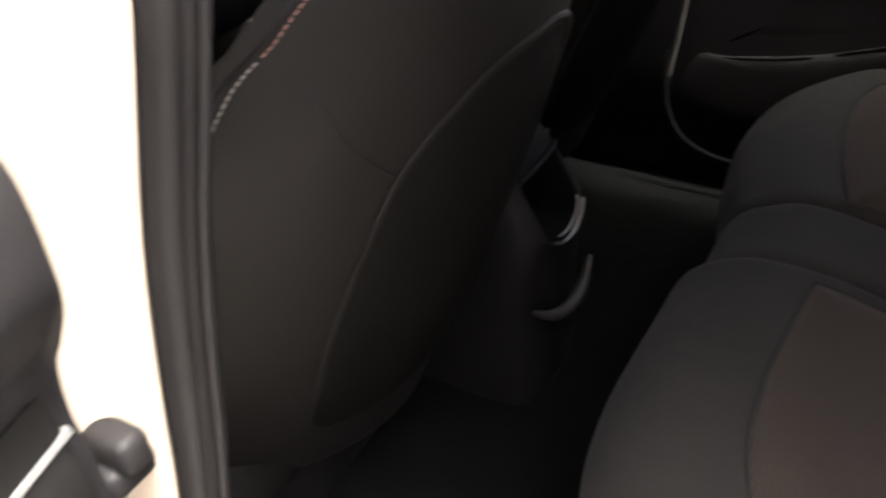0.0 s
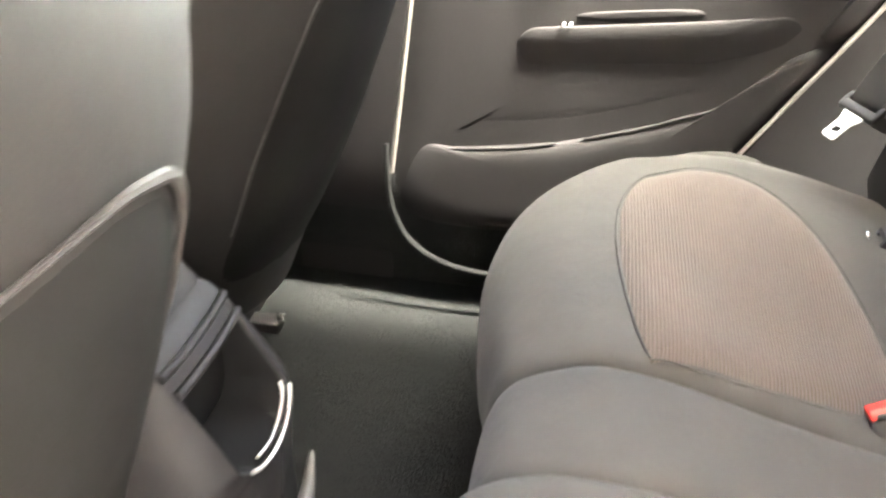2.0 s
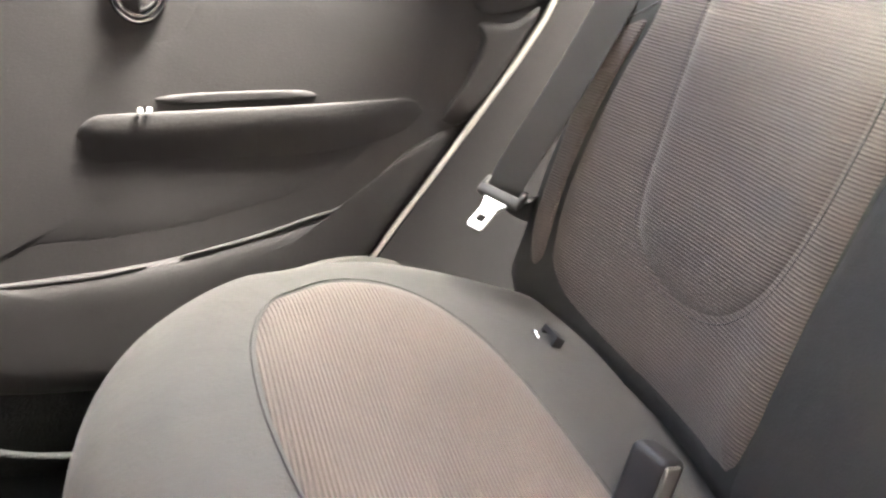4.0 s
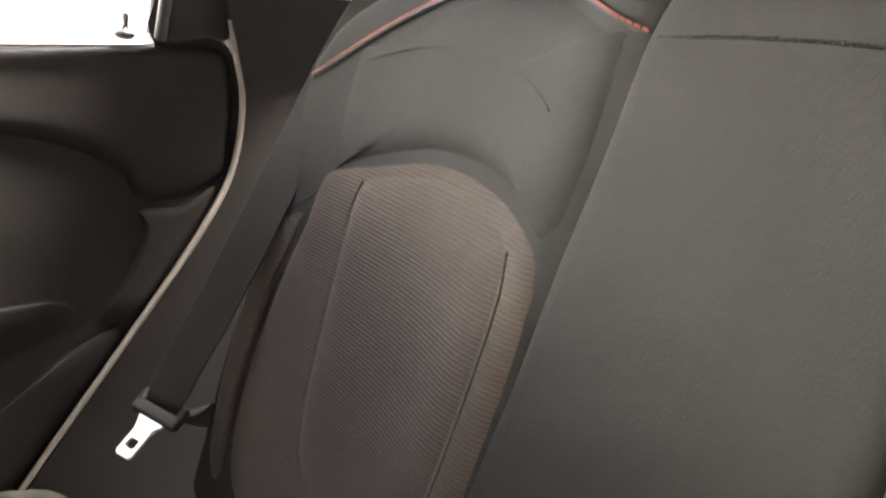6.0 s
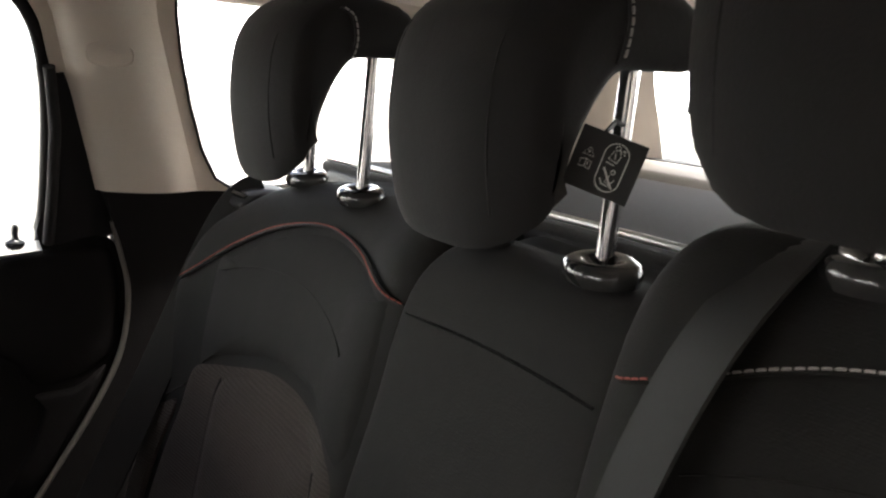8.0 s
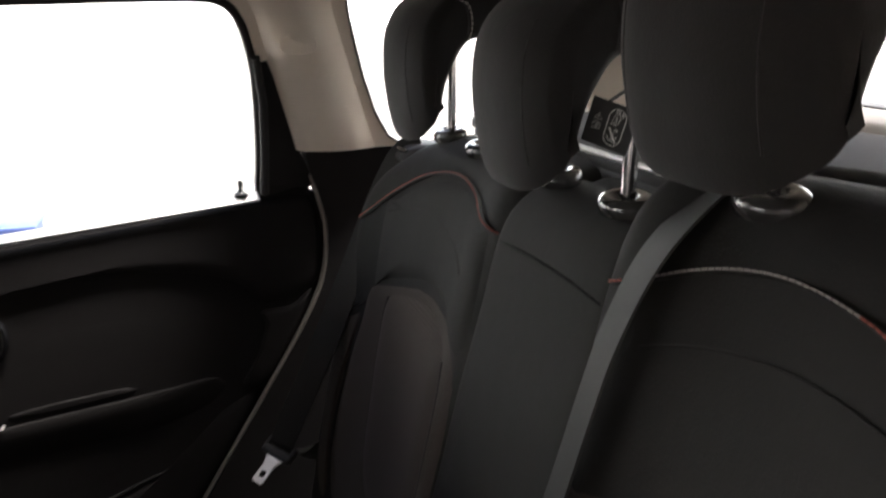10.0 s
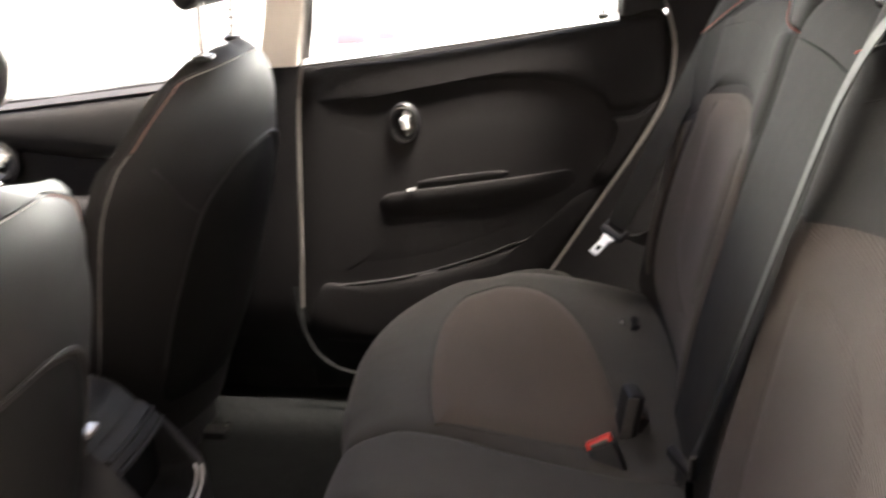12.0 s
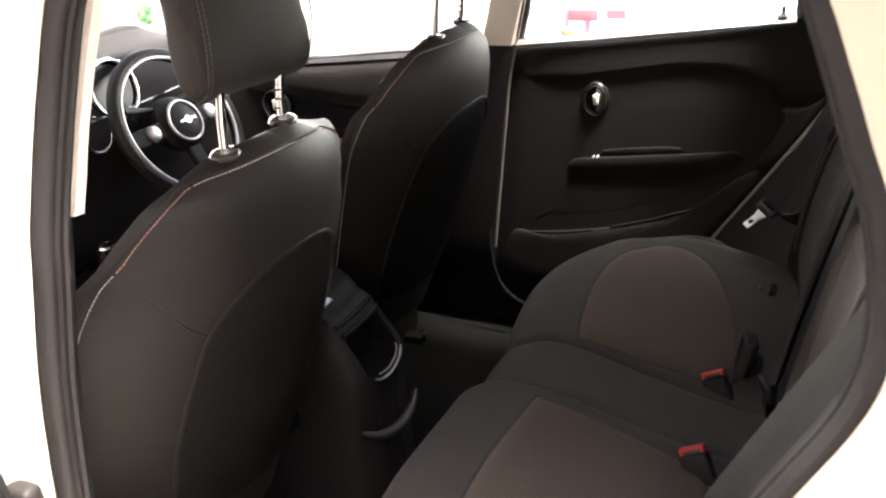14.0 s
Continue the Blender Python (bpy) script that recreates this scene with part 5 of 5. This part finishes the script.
part("gaiter", moved(lathe([(0.05, 0.0), (0.042, 0.03), (0.022, 0.08), (0.012, 0.10), (0.001, 0.10)], 20), Matrix.Translation((-0.89, -0.022, 0.34))), LEATHER, lever)
part("knob", moved(lathe([(0.001, 0.05), (0.015, 0.047), (0.023, 0.03), (0.022, 0.012), (0.010, 0.0), (0.001, 0.0)], 20), Matrix.Translation((-0.89, -0.022, 0.435))), GLOSSBLACK, lever)
part("knob_ring", moved(torus(0.019, 0.004, 24, 6), Matrix.Translation((-0.89, -0.022, 0.478))), CHROME, lever, "chrome ring")
tray = solid("console_tray", block((-1.1, -0.13, 0.10), (-0.70, 0.09, 0.345), 0.02), PLASTIC, "black front console tray under the gear lever", "console", base=(-0.9, -0.02, 0.1))

# far front door
fdoor = thing("front_door", (-0.7, 0.75, 0.2), "closed black-trimmed front door with pale upper edge", "car door")


def ffar(x, z, inset=0.0):
    return Vector((x, 0.745 + 0.06 * (z - 0.6) - inset - 0.25 * max(0.0, z - 0.82), z))


part("panel", patch(lambda a, b: ffar(a, b), spline([(-0.36, 0.15), (-0.30, 0.5), (-0.28, 0.772), (-0.5, 0.758), (-0.75, 0.735), (-1.02, 0.71), (-1.12, 0.6), (-1.12, 0.2), (-0.7, 0.12)], 4, True), 0.004, (0, -1, 0), rings=6, edge=20, back=0.05, center=(-0.65, 0.45)), SOFTPLASTIC, fdoor)
part("upper_ledge", patch(lambda a, b: ffar(a, b), spline([(-0.29, 0.62), (-0.28, 0.765), (-0.5, 0.752), (-0.75, 0.73), (-1.02, 0.705), (-1.05, 0.64), (-0.8, 0.60), (-0.6, 0.585), (-0.45, 0.59)], 4, True), 0.030, (0, -1, 0), rings=6, edge=4, center=(-0.65, 0.67)), LEATHER, fdoor, "broad soft upper door trim")
part("sill_strip", ribbon([ffar(x, 0.766 + 0.082 * (x + 0.28), 0.012) for x in np.linspace(-1.02, -0.28, 10)], 0.022, 0.004, (0, -0.5, 1)), PLASTIC, fdoor)
part("armrest", pad(lambda u: spline([(0.0, 0.42), (0.06, 0.44), (0.07, 0.49), (0.04, 0.51), (0.0, 0.50)], 4, True), -0.85, -0.40, 0.03, lambda u, p: Vector((u, 0.74 - p.x, p.y)), n=4), SOFTPLASTIC, fdoor)
fc = Matrix.Translation(ffar(-0.925, 0.597, 0.014)) @ Matrix.Rotation(radians(90), 4, "X")
fcup = part("handle_cup", moved(lathe([(0.001, -0.01), (0.034, -0.008), (0.042, 0.006), (0.052, 0.008), (0.054, -0.01), (0.001, -0.012)]), fc), GLOSSBLACK, fdoor, "glossy round handle cup")
part("chrome_ring", moved(torus(0.043, 0.0016), fc @ Matrix.Translation((0, 0, 0.008))), COLLAR, fcup, "dark polished ring")
part("half_dome", moved(half_dome(1.3), fc), CHROME, fcup, "half-round chrome dome")
part("door_lever", moved(block((-0.008, -0.014, 0.004), (0.014, 0.018, 0.016), 0.005), fc), STEEL, fcup, "chrome pull lever")
part("window_frame", tube(spline([ffar(a, b, -0.01) for a, b in ((-0.27, 0.78), (-0.22, 0.95), (-0.17, 1.13), (-0.4, 1.15), (-0.65, 1.14), (-0.80, 1.08), (-0.95, 0.92), (-1.06, 0.74))], 5), 0.012, 8), RUBBER, fdoor, "black window surround")
part("pane", plate([ffar(p.x, p.y, -0.016) for p in spline([(-0.27, 0.775), (-0.22, 0.95), (-0.17, 1.13), (-0.4, 1.15), (-0.65, 1.14), (-0.80, 1.08), (-0.95, 0.92), (-1.06, 0.72), (-0.6, 0.745)], 3, True)], 0.004, (0, 1, 0)), PANE, fdoor, "clear window glass", smooth=False).visible_shadow = False

for s in (1, -1):
    solid("trim_front_pillar", tube(spline([(-1.30, s * 0.74, 0.74), (-1.12, s * 0.70, 0.92), (-0.92, s * 0.64, 1.08), (-0.78, s * 0.60, 1.16)], 5), 0.014, 10), PLASTIC, "slim black front pillar beside the windscreen", "pillar trim", "structure")
ws = [(-1.36, -0.68, 0.80), (-1.36, 0.68, 0.80), (-0.98, 0.56, 1.17), (-0.98, -0.56, 1.17)]
solid("window_windscreen", plate(ws, 0.005, (-1, 0, 0.8)), PANE, "clear windscreen glass", "window", "structure", smooth=False).visible_shadow = False
solid("wall_front", block((-1.52, -0.74, -0.05), (-1.42, 0.74, 0.80), 0.02), PLASTIC, "black bulkhead behind the dashboard", "bulkhead", "structure")
solid("trim_roof_header", block((-1.02, -0.60, 1.14), (-0.90, 0.60, 1.22), 0.03), LINING, "beige roof header over the windscreen", "roof trim", "structure")
solid("trim_roof_rail_far", tube([(x, 0.610, 1.200) for x in (-0.95, -0.4, 0.0, 0.45, 0.9, 1.3)], 0.03, 10), LINING, "beige roof rail over the doors", "roof trim", "structure")

# ---- near side: the open doorway ----
NEAR = [(-0.200, 0.14), (-0.195, 0.30), (-0.178, 0.45), (-0.160, 0.566), (-0.150, 0.65), (-0.135, 0.75), (-0.108, 0.87), (-0.094, 0.95), (-0.078, 1.03), (-0.051, 1.127), (0.0, 1.19), (0.1, 1.208), (0.3, 1.215), (0.42, 1.208), (0.49, 1.175), (0.530, 1.127), (0.555, 1.07), (0.568, 1.036), (0.582, 1.0), (0.591, 0.96), (0.594, 0.926), (0.588, 0.89), (0.577, 0.86), (0.556, 0.82), (0.510, 0.735), (0.435, 0.62), (0.36, 0.48), (0.28, 0.33), (0.18, 0.19), (0.08, 0.13), (-0.10, 0.12)]


def near_y(z):
    return -0.735 - 0.06 * (0.9 - z) * (1 if z < 0.9 else 3.5)


loopN = spline(NEAR, 4, True)
cN = Vector((0.18, 0.65))


def grown(p, d):
    v = p - cN
    return p + v.normalized() * d


def near_ring(d, dy):
    return [Vector((grown(p, d).x, near_y(p.y) + dy, grown(p, d).y)) for p in loopN]


solid("trim_near_seal", loft([near_ring(d, e) for d, e in ((0.010, 0.013), (0.001, 0.010), (-0.001, 0.006), (0.002, 0.003), (0.001, 0.000), (0.000, -0.004), (0.004, -0.006), (0.003, -0.009), (0.004, -0.014), (0.010, -0.020), (0.020, -0.020), (0.030, 0.006))], caps=False), RUBBER, "black ribbed rubber seal round the open doorway", "door seal", "structure")
solid("trim_near_inner", loft([near_ring(0.005, 0.013), near_ring(0.010, 0.017), near_ring(0.020, 0.019), near_ring(0.05, 0.020), near_ring(0.03, 0.0), near_ring(0.005, 0.014)], caps=False), PLASTIC, "black inner trim round the open doorway", "door trim", "structure")
solid("wall_near_jamb", loft([near_ring(0.020, -0.022), near_ring(0.030, -0.030), near_ring(0.048, -0.050), near_ring(0.075, -0.075), near_ring(0.09, -0.11), near_ring(0.20, -0.115), near_ring(0.20, -0.02), near_ring(0.03, 0.0)], caps=False), PAINT, "cream painted door jamb round the open doorway", "car body", "structure")
lower_loop = [(-1.5, -0.12), (1.45, -0.12), (1.45, 0.90), (0.72, 0.90), (0.55, 0.60), (0.38, 0.26), (0.20, 0.02), (-0.25, 0.02), (-0.30, 0.55), (-0.27, 0.76), (-1.45, 0.70)]
solid("wall_near_lower", plate([(x, -0.80, z) for x, z in lower_loop], 0.05, (0, -1, 0)), PAINT, "cream painted outer side of the car", "car body", "structure", smooth=False)
def near(p, dy=0.0, inset=0.0):
    return Vector((max(p.x, 0.635 + inset + (0.98 - p.z) * 0.5), -p.y + dy, p.z))


solid("window_quarter_near_frame", framed([near(p) for p in qout], [near(p, 0, 0.05) for p in qin], 0.03, (0, -1, 0)), BEIGE, "beige surround of the near quarter window", "window frame", "structure")
solid("window_quarter_near", plate([near(p, -0.02, 0.05) for p in qin], 0.004, (0, -1, 0)), CLEARPANE, "clear near quarter window glass", "window", "structure", smooth=False).visible_shadow = False
solid("trim_near_rear", plate([(x, -0.66, z) for x, z in ((0.60, 0.30), (1.3, 0.30), (1.3, 0.90), (0.60, 0.90))], 0.03, (0, -1, 0)), SOFTPLASTIC, "black side trim beside the near rear seat", "side trim", "structure", smooth=False)
solid("trim_near_pillar", loft([[(f - 0.18, near_y(z) + 0.060, z), (f - 0.06, near_y(z) + 0.056, z), (f - 0.020, near_y(z) + 0.046, z), (f - 0.010, near_y(z) + 0.038, z), (f - 0.012, near_y(z) + 0.028, z), (f - 0.18, near_y(z) - 0.01, z)] for z, f in ((0.915, -0.101), (0.95, -0.094), (1.0, -0.085), (1.06, -0.070), (1.127, -0.051), (1.19, 0.0))]), BEIGE, "beige upper trim of the near centre pillar", "pillar trim", "structure")
solid("trim_near_pillar_low", loft([[(f - 0.18, near_y(z) + 0.036, z), (f - 0.06, near_y(z) + 0.034, z), (f - 0.030, near_y(z) + 0.032, z), (f - 0.018, near_y(z) + 0.028, z), (f - 0.014, near_y(z) + 0.026, z), (f - 0.18, near_y(z) - 0.01, z)] for z, f in ((0.05, -0.20), (0.3, -0.195), (0.45, -0.178), (0.566, -0.160), (0.65, -0.150), (0.75, -0.135), (0.87, -0.108), (0.915, -0.101))]), PLASTIC, "black lower trim of the near centre pillar", "pillar trim", "structure")
solid("trim_roof_rail_near", tube([(x, -0.66, 1.262) for x in (-0.95, -0.4, 0.0, 0.45, 0.9, 1.3)], 0.03, 10), LINING, "beige roof rail over the open doorway", "roof trim", "structure")
bol_rows = ((0.36, 0.395, -0.600, 0.330), (0.47, 0.425, -0.602, 0.405), (0.58, 0.462, -0.604, 0.452), (0.69, 0.508, -0.604, 0.515), (0.80, 0.560, -0.604, 0.566), (0.88, 0.600, -0.600, 0.598), (0.96, 0.632, -0.590, 0.612))
part("side_bolster", loft([[(a + 0.03, b + 0.012, z), (a, b, z), (a - 0.006, b - 0.012, z), ((a + c) / 2 - 0.004, (b - 0.70) / 2 - 0.008, z), (c, -0.700, z), (c + 0.02, -0.705, z), (a + 0.06, -0.68, z)] for z, a, b, c in bol_rows]), BACKCLOTH, bench, "smooth charcoal side bolster")

# open near rear door, swung forward
nd = thing("open_rear_door", (-0.2, -0.85, 0.13), "open rear door with black inner trim and cream edge", "car door")
SLANT = 0.25


def open_door_at(u, p):
    return Vector((p.x - SLANT * (u + 0.85), u, p.y))


part("inner_panel", pad(lambda u: spline([(-0.125, 0.870), (-0.107, 0.860), (-0.1025, 0.825), (-0.105, 0.800), (-0.118, 0.776), (-0.131, 0.755), (-0.137, 0.72), (-0.131, 0.69), (-0.129, 0.60), (-0.13, 0.40), (-0.14, 0.18), (-0.19, 0.18), (-0.19, 0.868)], 4, True), -1.56, -0.846, 0.012, open_door_at, n=6), PLASTIC, nd, "black moulded inner trim")
part("door_bin", pad(lambda u: spline([(-0.132, 0.20), (-0.120, 0.26), (-0.120, 0.64), (-0.127, 0.706), (-0.138, 0.70)], 4, True), -1.50, -0.858, 0.010, open_door_at, n=5), POCKET, nd, "black door bin with a bright lip")
part("bin_lip", tube([open_door_at(u, Vector((-0.130, 0.712))) for u in (-0.856, -1.1, -1.49)], 0.0035, 6), SATIN, nd)
part("door_skin", pad(lambda u: spline([(-0.192, 0.13), (-0.192, 0.85), (-0.22, 0.865), (-0.265, 0.80), (-0.282, 0.5), (-0.26, 0.13)], 4, True), -1.58, -0.862, 0.015, open_door_at, n=5), PAINT, nd, "cream painted outer skin")
part("check_strap", joined(block((-0.222, -0.825, 0.590), (-0.172, -0.785, 0.614), 0.008), block((-0.205, -0.815, 0.605), (-0.166, -0.790, 0.634), 0.008), tube([(-0.23, -0.76, 0.60), (-0.20, -0.80, 0.602), (-0.18, -0.85, 0.60)], 0.008, 8)), PLASTIC, nd, "black door check link")

# ---- outside ----
solid("ground", loft([[(-400, y, -0.32), (400, y, -0.32), (400, y, -0.6), (-400, y, -0.6)] for y in (-400, 400)]), CONCRETE, "pale concrete forecourt, very bright", "ground", "structure", smooth=False)


# added wall, out of view: cuts the light entering the open doorway
solid("wall_light_blocker", block((-9.0, -3.0, -0.34), (9.0, -2.8, 3.35), 0.02), BLOCKERGREY, "unseen grey-beige wall added to block light beside the car", "wall", "structure")


# added emissive ring: whitens the window views and lights the cabin
haze = bpy.data.materials.new("glowing_hazy_distance")
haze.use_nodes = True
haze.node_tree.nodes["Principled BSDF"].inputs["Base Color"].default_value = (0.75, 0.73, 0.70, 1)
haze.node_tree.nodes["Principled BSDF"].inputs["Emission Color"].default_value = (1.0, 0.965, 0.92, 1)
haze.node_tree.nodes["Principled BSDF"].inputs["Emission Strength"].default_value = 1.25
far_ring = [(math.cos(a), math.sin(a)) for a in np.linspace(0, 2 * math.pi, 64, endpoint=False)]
solid("backdrop", loft([[(r * x, r * y, z) for x, y in far_ring] for r, z in ((120, -0.32), (120, 30), (124, 30), (124, -0.32), (120, -0.32))], caps=False), haze, "glowing ring added as the bright overcast distance", "backdrop", "structure")
SX, SY = -1.13, 4.3
stand = thing("display_stand", (SX, SY, -0.32), "pale display stand with red boards and violet posts on the forecourt", "stand")
part("red_board", block((SX, SY - 0.03, 0.19), (SX + 0.19, SY + 0.03, 0.265), 0.006), SIGNRED, stand, "red painted board")
part("red_board", block((SX + 0.26, SY - 0.03, 0.205), (SX + 0.38, SY + 0.03, 0.262), 0.006), SIGNRED, stand, "red painted board")
for x, top in ((-0.025, 0.30), (0.125, 0.19), (0.225, 0.30), (0.385, 0.27)):
    part("post", block((SX + x - 0.018, SY - 0.02, -0.32), (SX + x + 0.018, SY + 0.02, top), 0.005), VIOLET, stand, "violet-grey post")
part("lower_shelf", block((SX - 0.02, SY - 0.10, -0.10), (SX + 0.40, SY + 0.10, -0.07), 0.005), SIGNRED, stand)
part("back_board", block((SX - 0.02, SY + 0.04, 0.28), (SX + 0.13, SY + 0.07, 0.95), 0.006), PALEWALL, stand, "pale upright board")
box = thing("cardboard_drum", (SX + 0.055, SY - 0.14, -0.32), "tan cardboard drum beside the display stand", "drum")
part("drum", moved(lathe([(0.001, 0.0), (0.060, 0.0), (0.066, 0.02), (0.066, 0.45), (0.060, 0.47), (0.001, 0.47)]), Matrix.Translation((SX + 0.055, SY - 0.14, -0.32))), TAN, box)
part("lid", moved(lathe([(0.001, 0.486), (0.066, 0.484), (0.070, 0.478), (0.070, 0.462), (0.001, 0.462)]), Matrix.Translation((SX + 0.055, SY - 0.14, -0.32))), TAN, box)
crate = thing("blue_crate", (SX + 0.45, SY - 0.1, -0.32), "blue plastic crate on the forecourt", "crate")
part("box", block((SX + 0.42, SY - 0.25, -0.32), (SX + 0.72, SY + 0.05, 0.07), 0.01), BLUE, crate)
part("rim", block((SX + 0.41, SY - 0.26, 0.06), (SX + 0.73, SY + 0.06, 0.09), 0.01), BLUE, crate)


def shrub(x, y, z, h):
    t = thing("shrub", (x, y, z), "small green shrub beyond the windscreen", "shrub")
    part("stem", tube([(x, y, z), (x + 0.03, y, z + h * 0.4), (x - 0.02, y + 0.02, z + h * 0.7)], lambda u: 0.04 * (1 - 0.7 * u), 7), BARK, t)
    rnd = random.Random(4)
    V, F = [], []
    for i in range(900):
        d = Vector((rnd.gauss(0, 1), rnd.gauss(0, 1), rnd.gauss(0, 0.8))).normalized() * (0.55 + 0.45 * rnd.random()) * h * 0.42 * (1 + 0.25 * math.sin(i * 1.7))
        c = Vector((x, y, z + h * 0.72)) + d
        a = Vector((rnd.uniform(-1, 1), rnd.uniform(-1, 1), rnd.uniform(-1, 1))).normalized()
        b = a.orthogonal().normalized()
        o = len(V)
        L = 0.045 + 0.03 * rnd.random()
        V += [c - a * L, c + b * L * 0.4, c + a * L, c - b * L * 0.4 + Vector((0, 0, 0.006))]
        F += [(o, o + 1, o + 2), (o, o + 2, o + 3)]
    part("crown", (V, F), LEAF, t, smooth=False)


shrub(-7.0, 6.55, -0.32, 0.16)
